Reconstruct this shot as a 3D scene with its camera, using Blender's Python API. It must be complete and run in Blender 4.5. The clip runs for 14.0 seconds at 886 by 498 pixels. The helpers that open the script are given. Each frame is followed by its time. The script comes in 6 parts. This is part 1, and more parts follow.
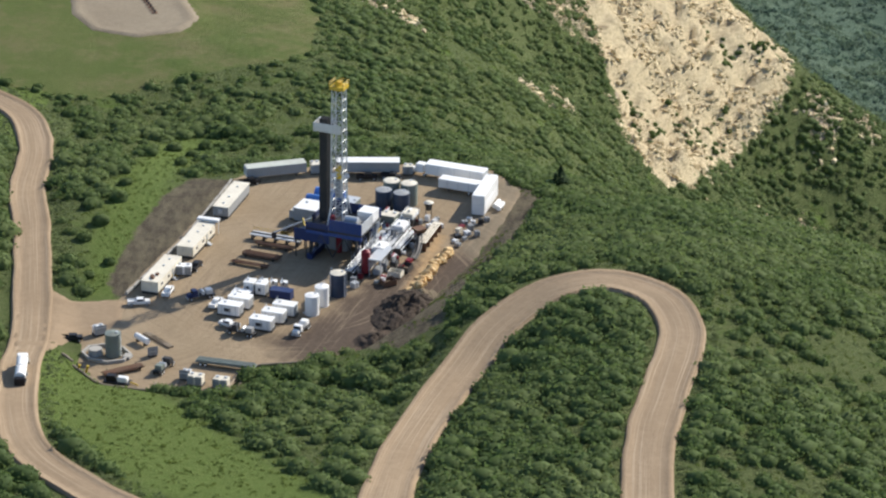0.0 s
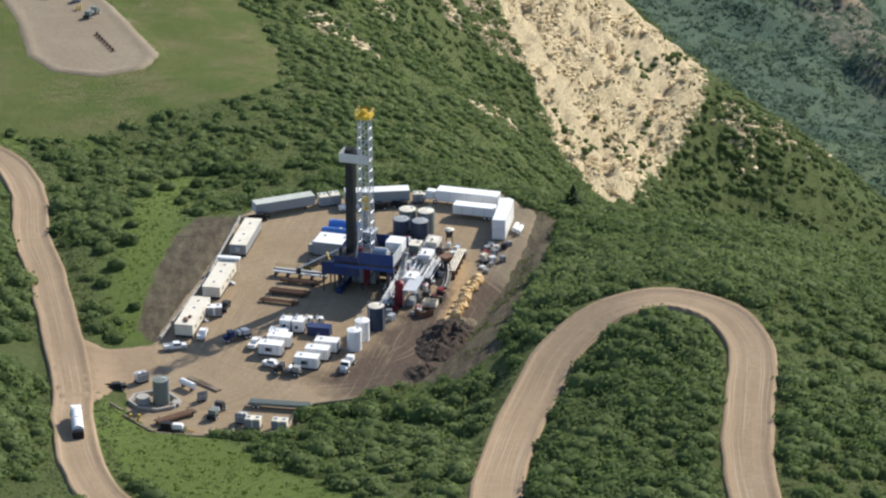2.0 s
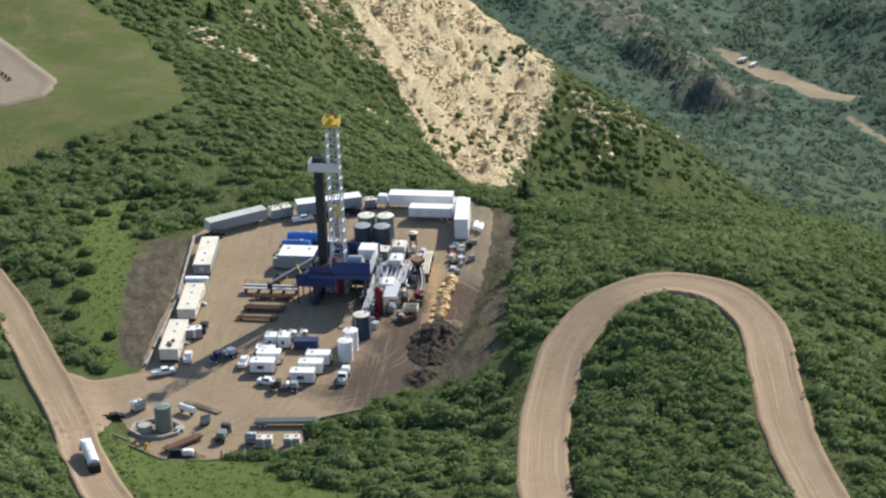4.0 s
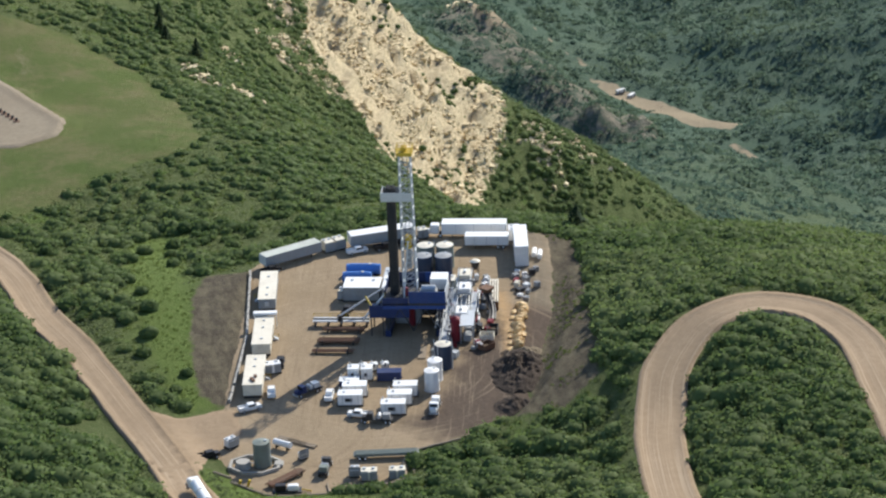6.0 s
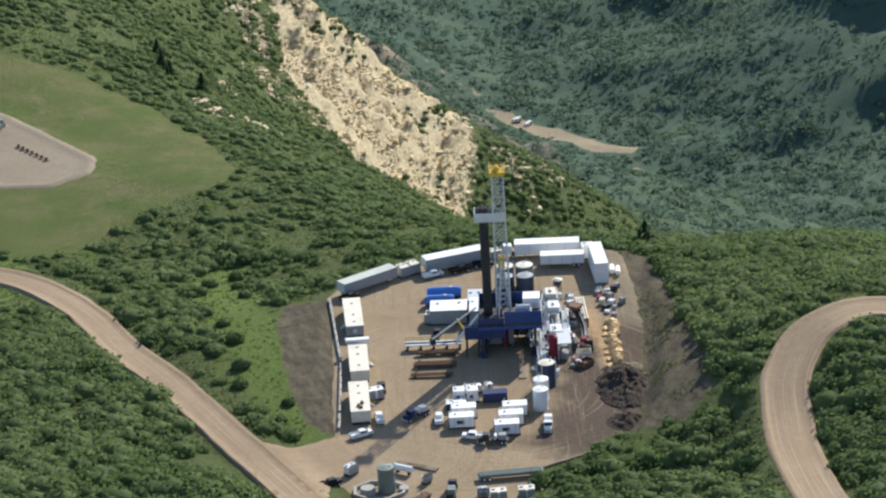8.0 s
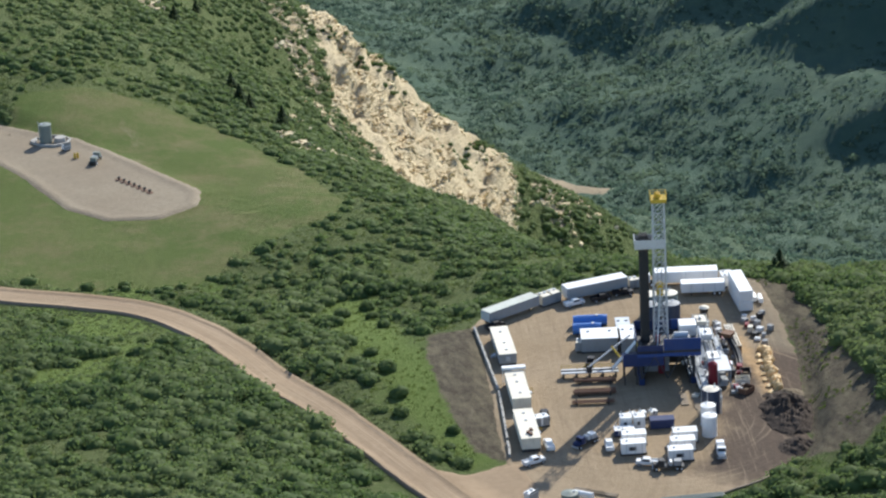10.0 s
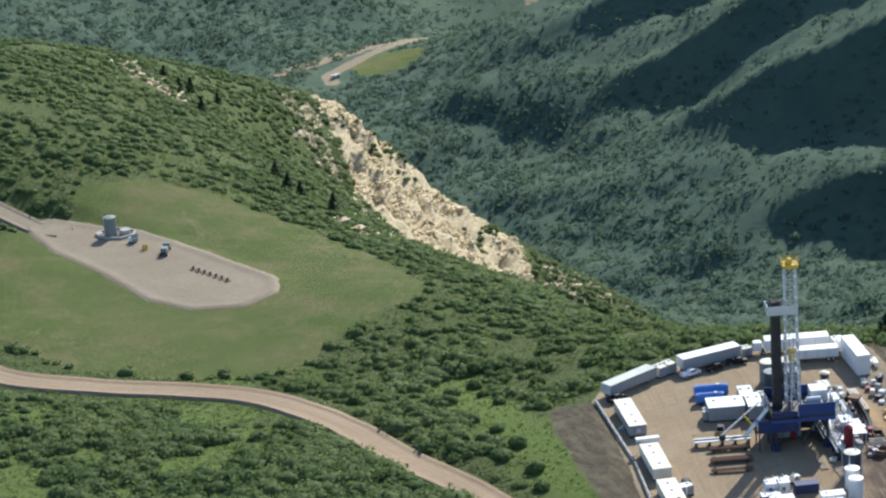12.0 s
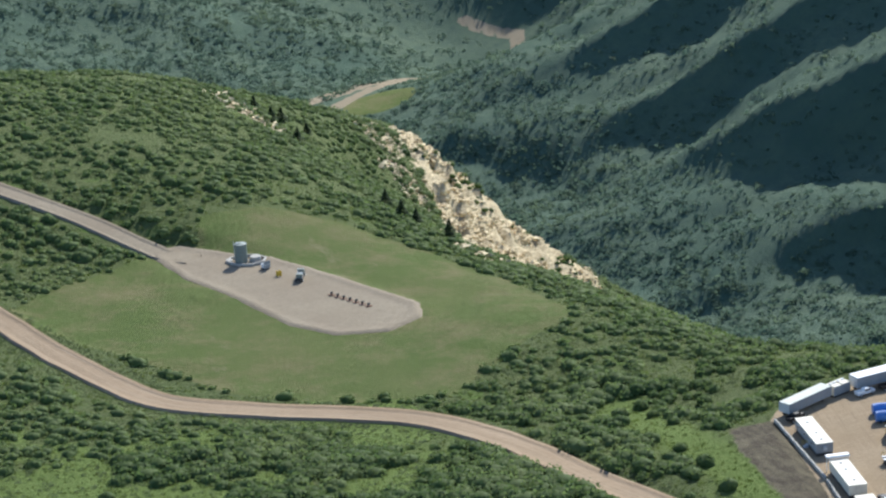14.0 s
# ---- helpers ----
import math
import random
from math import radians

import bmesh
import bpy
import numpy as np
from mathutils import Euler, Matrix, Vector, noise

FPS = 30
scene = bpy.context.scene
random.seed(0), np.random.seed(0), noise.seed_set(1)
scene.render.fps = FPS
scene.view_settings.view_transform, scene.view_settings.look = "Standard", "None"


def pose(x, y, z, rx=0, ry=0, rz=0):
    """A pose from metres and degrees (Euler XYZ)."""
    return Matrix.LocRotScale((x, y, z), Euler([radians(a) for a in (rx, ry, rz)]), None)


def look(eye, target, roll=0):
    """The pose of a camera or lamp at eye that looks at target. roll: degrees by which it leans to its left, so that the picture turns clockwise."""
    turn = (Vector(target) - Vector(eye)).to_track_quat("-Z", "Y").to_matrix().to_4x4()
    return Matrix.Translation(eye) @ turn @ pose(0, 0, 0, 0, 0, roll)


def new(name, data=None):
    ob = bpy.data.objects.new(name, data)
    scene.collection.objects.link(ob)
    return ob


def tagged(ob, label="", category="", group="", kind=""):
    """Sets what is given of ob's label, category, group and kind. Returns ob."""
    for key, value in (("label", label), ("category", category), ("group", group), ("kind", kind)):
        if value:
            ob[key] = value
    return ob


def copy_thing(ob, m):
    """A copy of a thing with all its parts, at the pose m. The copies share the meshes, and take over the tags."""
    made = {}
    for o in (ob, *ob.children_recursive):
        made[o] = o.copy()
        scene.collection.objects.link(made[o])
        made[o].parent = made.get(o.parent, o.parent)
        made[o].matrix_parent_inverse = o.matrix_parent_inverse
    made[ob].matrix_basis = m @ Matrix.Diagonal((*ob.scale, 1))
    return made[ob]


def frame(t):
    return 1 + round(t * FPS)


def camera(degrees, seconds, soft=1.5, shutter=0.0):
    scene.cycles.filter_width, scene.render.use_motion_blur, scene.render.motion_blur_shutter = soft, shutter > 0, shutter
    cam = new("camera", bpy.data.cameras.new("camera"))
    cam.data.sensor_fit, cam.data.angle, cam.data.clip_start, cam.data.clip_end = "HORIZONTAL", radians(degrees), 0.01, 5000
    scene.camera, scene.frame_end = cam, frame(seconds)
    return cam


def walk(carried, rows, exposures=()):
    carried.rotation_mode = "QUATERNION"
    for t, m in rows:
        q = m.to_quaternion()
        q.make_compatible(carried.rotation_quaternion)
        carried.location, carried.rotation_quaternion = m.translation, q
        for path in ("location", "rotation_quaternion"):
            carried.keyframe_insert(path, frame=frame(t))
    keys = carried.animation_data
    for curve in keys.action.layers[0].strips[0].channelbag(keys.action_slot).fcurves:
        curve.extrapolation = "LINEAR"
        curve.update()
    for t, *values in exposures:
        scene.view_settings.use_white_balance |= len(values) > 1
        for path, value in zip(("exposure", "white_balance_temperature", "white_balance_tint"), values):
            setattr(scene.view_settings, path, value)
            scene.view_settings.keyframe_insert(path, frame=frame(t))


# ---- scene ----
cam = camera(15.0, 14.0, soft=2.3)

# seconds, place of the eye, then yaw, pitch and roll in degrees
PATH = [
    (0, 46.12, -790.14, 347.09, 1.407, -23.599, 0.81),
    (0.5, 28.43, -786.14, 345.32, 0.164, -23.719, 1.00),
    (1, 10.79, -782.07, 343.69, -0.993, -23.975, 0.81),
    (1.5, -6.81, -777.92, 342.20, -1.969, -23.972, 0.17),
    (2, -24.36, -773.70, 340.83, -3.223, -23.157, -0.31),
    (2.5, -41.85, -769.40, 339.59, -4.563, -22.787, -1.33),
    (2.7, -48.84, -767.65, 339.12, -5.080, -23.131, -1.42),
    (3, -59.30, -765.01, 338.45, -5.928, -23.100, -1.84),
    (3.3, -69.73, -762.34, 337.82, -6.847, -23.099, -2.13),
    (3.6, -80.15, -759.64, 337.22, -7.794, -23.113, -2.32),
    (3.9, -90.55, -756.91, 336.65, -8.722, -23.126, -2.42),
    (4.2, -100.93, -754.15, 336.12, -9.589, -23.122, -2.46),
    (4.5, -111.28, -751.36, 335.61, -10.349, -23.086, -2.47),
    (4.8, -121.61, -748.53, 335.13, -10.958, -23.001, -2.47),
    (5, -128.49, -746.62, 334.83, -11.285, -22.947, -2.51),
    (5.5, -145.64, -741.80, 334.12, -12.164, -22.742, -2.51),
    (6, -162.72, -736.88, 333.46, -13.080, -22.559, -2.54),
    (6.5, -179.74, -731.87, 332.86, -14.230, -22.234, -2.86),
    (7, -196.68, -726.75, 332.31, -14.984, -22.103, -3.19),
    (7.2, -203.44, -724.67, 332.09, -15.437, -22.037, -3.14),
    (7.5, -213.56, -721.53, 331.78, -15.943, -21.996, -3.26),
    (7.8, -223.66, -718.35, 331.48, -16.444, -22.018, -3.36),
    (8.1, -233.72, -715.13, 331.19, -16.930, -22.071, -3.43),
    (8.4, -243.76, -711.87, 330.90, -17.391, -22.119, -3.45),
    (8.7, -253.78, -708.57, 330.62, -17.816, -22.130, -3.42),
    (9, -263.77, -705.24, 330.34, -18.195, -22.069, -3.32),
    (9.3, -273.72, -701.86, 330.07, -18.518, -21.905, -3.15),
    (9.5, -280.35, -699.59, 329.88, -18.804, -21.624, -3.07),
    (10, -296.85, -693.82, 329.41, -19.221, -21.340, -2.66),
    (10.5, -313.28, -687.94, 328.92, -20.100, -21.060, -2.96),
    (11, -329.62, -681.94, 328.41, -21.037, -20.609, -3.51),
    (11.5, -345.88, -675.82, 327.87, -21.633, -20.198, -3.69),
    (12, -362.06, -669.57, 327.30, -22.164, -19.789, -3.56),
    (12.5, -378.14, -663.20, 326.67, -22.626, -19.464, -3.62),
    (13, -394.14, -656.70, 325.99, -23.147, -19.261, -3.69),
    (13.5, -410.05, -650.07, 325.24, -23.434, -19.292, -3.51),
    (14, -425.87, -643.31, 324.42, -23.892, -19.061, -3.32),
]


def aim(x, y, z, yaw, pitch, roll):
    return pose(x, y, z, 0, 0, yaw) @ pose(0, 0, 0, 90 + pitch) @ pose(0, 0, 0, 0, 0, roll)


walk(cam, [(t, aim(*row)) for t, *row in PATH], [(0, 0.46, 6500, 10), (5, 0.46, 6400, 9.4), (9.3, 0.53, 6220, 8.8), (14, 0.64, 5980, 8.4)])

# ---- light ----
SUN_TO = Vector((0.73, 0.68, 0.66)).normalized()
world = bpy.data.worlds.new("sky")
scene.world = world
world.use_nodes = True
wn = world.node_tree.nodes
sky = wn.new("ShaderNodeTexSky")
sky.sky_type, sky.sun_disc = "NISHITA", False
sky.sun_elevation = math.asin(SUN_TO.z)
sky.sun_rotation = math.atan2(SUN_TO.x, SUN_TO.y)
sky.air_density, sky.dust_density, sky.altitude = 1.0, 1.6, 2000
wn["Background"].inputs["Strength"].default_value = 0.15
world.node_tree.links.new(sky.outputs[0], wn["Background"].inputs["Color"])
sun = new("sun", bpy.data.lights.new("sun", "SUN"))
sun.data.energy, sun.data.angle, sun.data.color = 4.9, radians(0.6), (1.0, 0.945, 0.85)
sun.matrix_world = look((0, 0, 500), Vector((0, 0, 500)) - SUN_TO)

# ---- materials ----


def material(name, rough=0.85, metal=0.0):
    m = bpy.data.materials.new(name)
    m.use_nodes = True
    b = m.node_tree.nodes["Principled BSDF"]
    b.inputs["Roughness"].default_value, b.inputs["Metallic"].default_value = rough, metal
    b.inputs["Specular IOR Level"].default_value = 0.25
    return m, m.node_tree, b


def node(tree, kind, **values):
    n = tree.nodes.new(kind)
    for key, value in values.items():
        n.inputs[key.replace("_", " ")].default_value = value
    return n


def mix(tree, fac, a, b):
    """A colour mix; each of fac, a, b is a socket or a value."""
    n = tree.nodes.new("ShaderNodeMix")
    n.data_type = "RGBA"
    for sock, v in ((n.inputs[0], fac), (n.inputs[6], a), (n.inputs[7], b)):
        if isinstance(v, bpy.types.NodeSocket):
            tree.links.new(v, sock)
        else:
            sock.default_value = v if isinstance(v, float) else (*v, 1)
    return n.outputs[2]


def ramp(tree, source, lo, hi):
    n = tree.nodes.new("ShaderNodeMapRange")
    n.inputs[1].default_value, n.inputs[2].default_value = lo, hi
    tree.links.new(source, n.inputs[0])
    return n.outputs[0]


def noise_of(tree, scale, detail=4.0, rough=0.6, stretch=None):
    geo = tree.nodes.new("ShaderNodeNewGeometry")
    n = node(tree, "ShaderNodeTexNoise", Scale=scale, Detail=detail, Roughness=rough)
    if stretch:
        mp = tree.nodes.new("ShaderNodeMapping")
        mp.inputs["Scale"].default_value = stretch
        tree.links.new(geo.outputs["Position"], mp.inputs["Vector"])
        tree.links.new(mp.outputs[0], n.inputs["Vector"])
    else:
        tree.links.new(geo.outputs["Position"], n.inputs["Vector"])
    return n.outputs["Fac"]


def bump(tree, bsdf, height, strength=0.5, distance=0.3):
    n = tree.nodes.new("ShaderNodeBump")
    n.inputs["Strength"].default_value, n.inputs["Distance"].default_value = strength, distance
    tree.links.new(height, n.inputs["Height"])
    tree.links.new(n.outputs[0], bsdf.inputs["Normal"])


def painted(name, colour, rough=0.5, metal=0.0, dirt=0.25, dirt_colour=(0.22, 0.17, 0.12)):
    """Paint or sheet metal with dust, streaks and a slight difference from piece to piece."""
    m, t, b = material(name, rough, metal)
    big = ramp(t, noise_of(t, 0.35, 5), 0.45, 0.75)
    small = ramp(t, noise_of(t, 2.5, 3, stretch=(1, 1, 0.25)), 0.5, 0.8)
    info = t.nodes.new("ShaderNodeObjectInfo")
    tone = mix(t, ramp(t, info.outputs["Random"], -0.6, 3.0), colour, tuple(c * 0.8 for c in colour))
    mul = t.nodes.new("ShaderNodeMath")
    mul.operation = "MULTIPLY"
    add = t.nodes.new("ShaderNodeMath")
    add.operation = "ADD"
    t.links.new(big, add.inputs[0])
    t.links.new(small, add.inputs[1])
    t.links.new(add.outputs[0], mul.inputs[0])
    mul.inputs[1].default_value = dirt
    t.links.new(mix(t, mul.outputs[0], tone, dirt_colour), b.inputs["Base Color"])
    return m


WHITE = painted("white_paint", (0.84, 0.83, 0.8), 0.45, dirt=0.12)
CREAM = painted("cream_paint", (0.74, 0.68, 0.55), 0.6, dirt=0.22)
GREY = painted("grey_paint", (0.32, 0.33, 0.33), 0.6)
PALE_ROOF = painted("pale_roof", (0.52, 0.54, 0.47), 0.6)
GREEN_GREY = painted("green_grey_paint", (0.2, 0.23, 0.2), 0.6)
STEEL = painted("galvanised_steel", (0.55, 0.57, 0.58), 0.45, 0.2, 0.2)
DARK_STEEL = painted("dark_steel", (0.05, 0.052, 0.055), 0.55, 0.3, 0.2)
BLUE = painted("blue_paint", (0.028, 0.07, 0.23), 0.45, dirt=0.15)
DARK_BLUE = painted("dark_blue_paint", (0.018, 0.035, 0.11), 0.45, dirt=0.12)
LIGHT_BLUE = painted("light_blue_paint", (0.07, 0.2, 0.52), 0.45, dirt=0.12)
NAVY = painted("navy_tank_paint", (0.03, 0.05, 0.09), 0.4, dirt=0.15)
YELLOW = painted("yellow_paint", (0.62, 0.42, 0.04), 0.5, dirt=0.15)
ORANGE = painted("tan_sheeting", (0.78, 0.53, 0.24), 0.5, dirt=0.2)
RED = painted("red_paint", (0.22, 0.018, 0.028), 0.5, dirt=0.1)
RUST = painted("rusty_pipe", (0.17, 0.09, 0.055), 0.8, 0.1, 0.4)
RUBBER = painted("black_rubber", (0.02, 0.02, 0.02), 0.9, dirt=0.25)
GLASS = painted("dark_glass", (0.015, 0.02, 0.025), 0.08, dirt=0.03)
WOOD = painted("weathered_timber", (0.3, 0.24, 0.17), 0.85)
BLACK = painted("black_paint", (0.015, 0.015, 0.018), 0.5, dirt=0.1)
CONCRETE = painted("concrete", (0.4, 0.38, 0.34), 0.9)


def earth(name, low, mid, high, scale=1.0, rut=None, rough=0.95, relief=0.5):
    m, t, b = material(name, rough)
    b.inputs["Specular IOR Level"].default_value = 0.1
    wide = ramp(t, noise_of(t, 0.035 * scale, 6), 0.35, 0.65)
    fine = ramp(t, noise_of(t, 0.5 * scale, 8, 0.7), 0.3, 0.7)
    c = mix(t, wide, low, mid)
    c = mix(t, mix(t, fine, (0.0, 0.0, 0.0), (0.6, 0.6, 0.6)), c, high)
    if rut:
        att = t.nodes.new("ShaderNodeAttribute")
        att.attribute_name = "across"
        w = node(t, "ShaderNodeTexNoise", Scale=1.0, Detail=4.0)
        comb = t.nodes.new("ShaderNodeMapping")
        comb.inputs["Scale"].default_value = (3.2, 0.02, 1)
        t.links.new(att.outputs["Vector"], comb.inputs["Vector"])
        t.links.new(comb.outputs[0], w.inputs["Vector"])
        c = mix(t, ramp(t, w.outputs["Fac"], 0.52, 0.72), c, rut)
    t.links.new(c, b.inputs["Base Color"])
    bump(t, b, noise_of(t, 0.8 * scale, 8, 0.75), relief, 0.5)
    return m


ROAD = earth("dirt_road", (0.285, 0.208, 0.133), (0.345, 0.255, 0.165), (0.225, 0.16, 0.1), 1.0, rut=(0.42, 0.325, 0.222))
GRAVEL = earth("gravel", (0.25, 0.2, 0.14), (0.29, 0.24, 0.17), (0.19, 0.155, 0.11), 1.5)
MUD = earth("dark_mud", (0.09, 0.066, 0.048), (0.13, 0.098, 0.07), (0.2, 0.15, 0.1), 2.0, relief=0.9)
FILL = earth("grey_fill", (0.225, 0.18, 0.12), (0.27, 0.215, 0.145), (0.16, 0.13, 0.085), 2.0, relief=0.9)
WET_MUD = earth("wet_cuttings", (0.045, 0.036, 0.03), (0.065, 0.05, 0.04), (0.11, 0.085, 0.065), 2.0, relief=1.0)


def foliage(name, dark, mid, light):
    """Leaves that differ from clump to clump and from island to island."""
    m, t, b = material(name, 0.75)
    b.inputs["Specular IOR Level"].default_value = 0.12
    geo = t.nodes.new("ShaderNodeNewGeometry")
    c = mix(t, ramp(t, geo.outputs["Random Per Island"], 0.0, 1.0), dark, mid)
    c = mix(t, ramp(t, noise_of(t, 0.03, 4), 0.4, 0.68), c, light)
    t.links.new(c, b.inputs["Base Color"])
    tr = t.nodes.new("ShaderNodeBsdfTranslucent")
    t.links.new(c, tr.inputs["Color"])
    ms = t.nodes.new("ShaderNodeMixShader")
    ms.inputs[0].default_value = 0.48
    t.links.new(b.outputs[0], ms.inputs[1])
    t.links.new(tr.outputs[0], ms.inputs[2])
    t.links.new(ms.outputs[0], t.nodes["Material Output"].inputs["Surface"])
    return m


OAK = foliage("oak_leaves", (0.078, 0.122, 0.04), (0.132, 0.186, 0.06), (0.16, 0.205, 0.075))
GRASS = foliage("grass_tufts", (0.10, 0.14, 0.035), (0.17, 0.2, 0.06), (0.14, 0.19, 0.04))
SAGE = foliage("sage_leaves", (0.11, 0.145, 0.065), (0.185, 0.215, 0.105), (0.15, 0.19, 0.075))
# leaf green with the distance haze tinted in as blue
HAZY_LEAF = foliage("hazy_valley_leaves", (0.078, 0.132, 0.1), (0.118, 0.178, 0.132), (0.15, 0.205, 0.125))
PINE = foliage("conifer_needles", (0.025, 0.05, 0.022), (0.05, 0.08, 0.032), (0.04, 0.07, 0.03))
BARK = painted("bark", (0.12, 0.09, 0.06), 0.95)

# ---- land ----


def vnoise(x, y, size, seed=0):
    """Smooth value noise between 0 and 1."""
    u, v = x / size, y / size
    i, j = np.floor(u).astype(np.int64), np.floor(v).astype(np.int64)
    fu, fv = u - i, v - j
    fu, fv = fu * fu * (3 - 2 * fu), fv * fv * (3 - 2 * fv)

    def lattice(a, b):
        n = (a * 374761393 + b * 668265263 + seed * 1442695041) & 0x7FFFFFFF
        n = ((n ^ (n >> 13)) * 1274126177) & 0x7FFFFFFF
        return ((n ^ (n >> 16)) & 0xFFFF) / 65535.0

    return (lattice(i, j) * (1 - fu) + lattice(i + 1, j) * fu) * (1 - fv) + (lattice(i, j + 1) * (1 - fu) + lattice(i + 1, j + 1) * fu) * fv


def fbm(x, y, size, octaves=4, seed=0):
    out, amp, total = 0.0, 1.0, 0.0
    for k in range(octaves):
        out, total = out + amp * vnoise(x, y, size / 2**k, seed + 7 * k), total + amp
        amp *= 0.55
    return out / total


# spot heights that shape the hill, the spur, the canyon and the mountain
WEST_BENCH = [(-76, 18, 1), (-65, -4, 0), (-67, 80, -6), (-38, 108, -11), (-29, 88, -10), (-49, 115, -13), (-48, 143, -12), (-21, 174, -13),
              (-58, 205, -14), (-79, 260, -13), (-107, 270, -12), (-109, 142, -11), (-109, 55, 0), (-149, 32, 2), (-96, -57, 9), (-170, 254, -8),
              (20, 80, -4), (0, 283, -31), (-79, 327, -5), (-123, 298, -10), (-74, 450, -4), (-63, 368, -5), (-150, 216, -10), (-140, 350, 0)]
HAIRPIN_HILL = [(56, -75, 21), (87, -68, 20), (95, -15, 11), (104, -84, 15), (61, -89, 18), (57, -105, 20), (31, -65, 13), (38, -39, 11),
                (38, -97, 12), (3, -101, 6), (110, -16, 7), (78, -150, 21), (22, -130, 14), (-60, -109, 8), (-35, -172, 18)]
CLIFF_SLOPE = [(-13, 399, -28), (38, 446, -66), (41, 411, -65), (82, 471, -94), (119, 497, -121), (112, 466, -119), (115, 528, -109),
               (155, 531, -138), (97, 555, -80), (-10, 467, -26), (198, 549, -176), (93, 376, -124), (119, 396, -142), (83, 398, -114),
               (146, 491, -145), (177, 481, -172), (134, 455, -158), (106, 462, -117), (132, 540, -120), (95, 582, -108), (107, 600, -128), (128, 590, -146), (150, 582, -164), (178, 585, -202), (156, 488, -158), (60, 250, -63), (60, 150, -44), (62, 100, -21), (100, 150, -72), (100, 250, -105), (150, 300, -165), (250, 450, -225)]
PAD_LEVEL = [(-30, 47, 0), (-12, 52, 0), (37, 47, 0), (34, 27, 0), (0, 0, 0), (-40, -12, 0), (-48, -34, 0), (-50, -64, 0), (-14, -42, 0), (20, -30, 0), (0, -62, 1)]
OUTSKIRTS = [(150, 45, -22), (130, -40, 6), (200, 0, -45), (300, 100, -150), (300, -200, -60), (0, -400, 10), (-400, -600, -60), (300, -600, -60), (0, -1000, -100),
             (-260, 100, 0), (-260, 350, 8), (-250, -150, 10), (-77, -28, 0.3), (-74, -55, 0.8), (-110, 445, 0), (-250, 470, 5), (-100, 620, -50), (-300, 750, -80), (-100, 850, -180), (50, 900, -270), (200, 1000, -360), (-700, 300, -50), (-900, 1200, -150)]
CANYON = [(440, 1390, -472), (490, 1330, -478), (500, 1248, -478), (592, 1535, -456), (560, 1300, -474), (545, 1730, -452), (650, 1837, -452), (770, 1900, -448), (330, 850, -300), (420, 1050, -420), (400, 1600, -430),
          (380, 1350, -440), (600, 1000, -440), (560, 600, -360), (250, 1700, -400)]
MOUNTAIN = [(708, 1466, -402), (698, 1357, -402), (690, 1240, -420), (757, 1622, -368), (830, 1379, -325), (787, 1523, -348), (730, 1733, -385), (1100, 1340, -150), (1500, 1300, 80), (1100, 1750, -150),
            (1000, 1000, -250), (1500, 1900, 60), (900, 600, -330), (1300, 500, -150)]
FAR_SIDE = [(620, 2000, -435), (900, 2150, -320), (520, 2150, -350), (300, 1980, -370), (600, 2500, -60), (250, 2350, -90), (0, 2050, -270), (-300, 2250, -90), (1200, 2600, -60), (-400, 3400, 100), (1000, 3800, 200), (2500, 2600, 250), (2600, 1000, 200), (3500, 3800, 350), (-2500, 2500, 100)]
SPOTS = np.array(WEST_BENCH + HAIRPIN_HILL + CLIFF_SLOPE + PAD_LEVEL + OUTSKIRTS + CANYON + MOUNTAIN + FAR_SIDE, float)


def thin_plate(spots, give=0.004):
    xy, n = spots[:, :2] / 100, len(spots)

    def kernel(d2):
        return 0.5 * d2 * np.log(np.maximum(d2, 1e-12))

    k = kernel(((xy[:, None] - xy[None]) ** 2).sum(-1)) + give * np.eye(n)
    p = np.c_[np.ones(n), xy]
    s = np.linalg.solve(np.block([[k, p], [p.T, np.zeros((3, 3))]]), np.r_[spots[:, 2], 0, 0, 0])

    def height(x, y):
        q = np.stack([x, y], -1) / 100
        out = s[n] + q @ s[n + 1:]
        for a in range(n):
            out = out + s[a] * kernel((q[..., 0] - xy[a, 0]) ** 2 + (q[..., 1] - xy[a, 1]) ** 2)
        return out

    return height


PLATE = thin_plate(SPOTS)
VALLEY_ROAD = [(764, 1969), (790, 1915), (774, 1882), (723, 1849), (659, 1837), (600, 1808), (541, 1768), (536, 1745)]
RIVER_BARE = [[(442, 1408), (462, 1396), (504, 1326), (522, 1296), (508, 1282), (486, 1292), (466, 1345)], [(415, 1500), (440, 1440), (452, 1425), (446, 1420), (425, 1470)], [(498, 1255), (515, 1215), (522, 1217), (505, 1262)]]
SPURS = [([(590, 1668), (680, 1641), (760, 1620), (950, 1570), (1250, 1500)], 1.0), ([(615, 1462), (683, 1427), (750, 1376), (815, 1330), (1050, 1150), (1300, 1000)], 1.0),
         ([(600, 1262), (676, 1239), (735, 1200), (900, 1080), (1100, 950)], 1.0), ([(600, 1545), (700, 1512), (780, 1490), (950, 1430), (1150, 1330)], 0.9)]
CRAG_LINE = [(372, 1450), (390, 1390), (402, 1330), (414, 1270), (430, 1210), (448, 1160)]


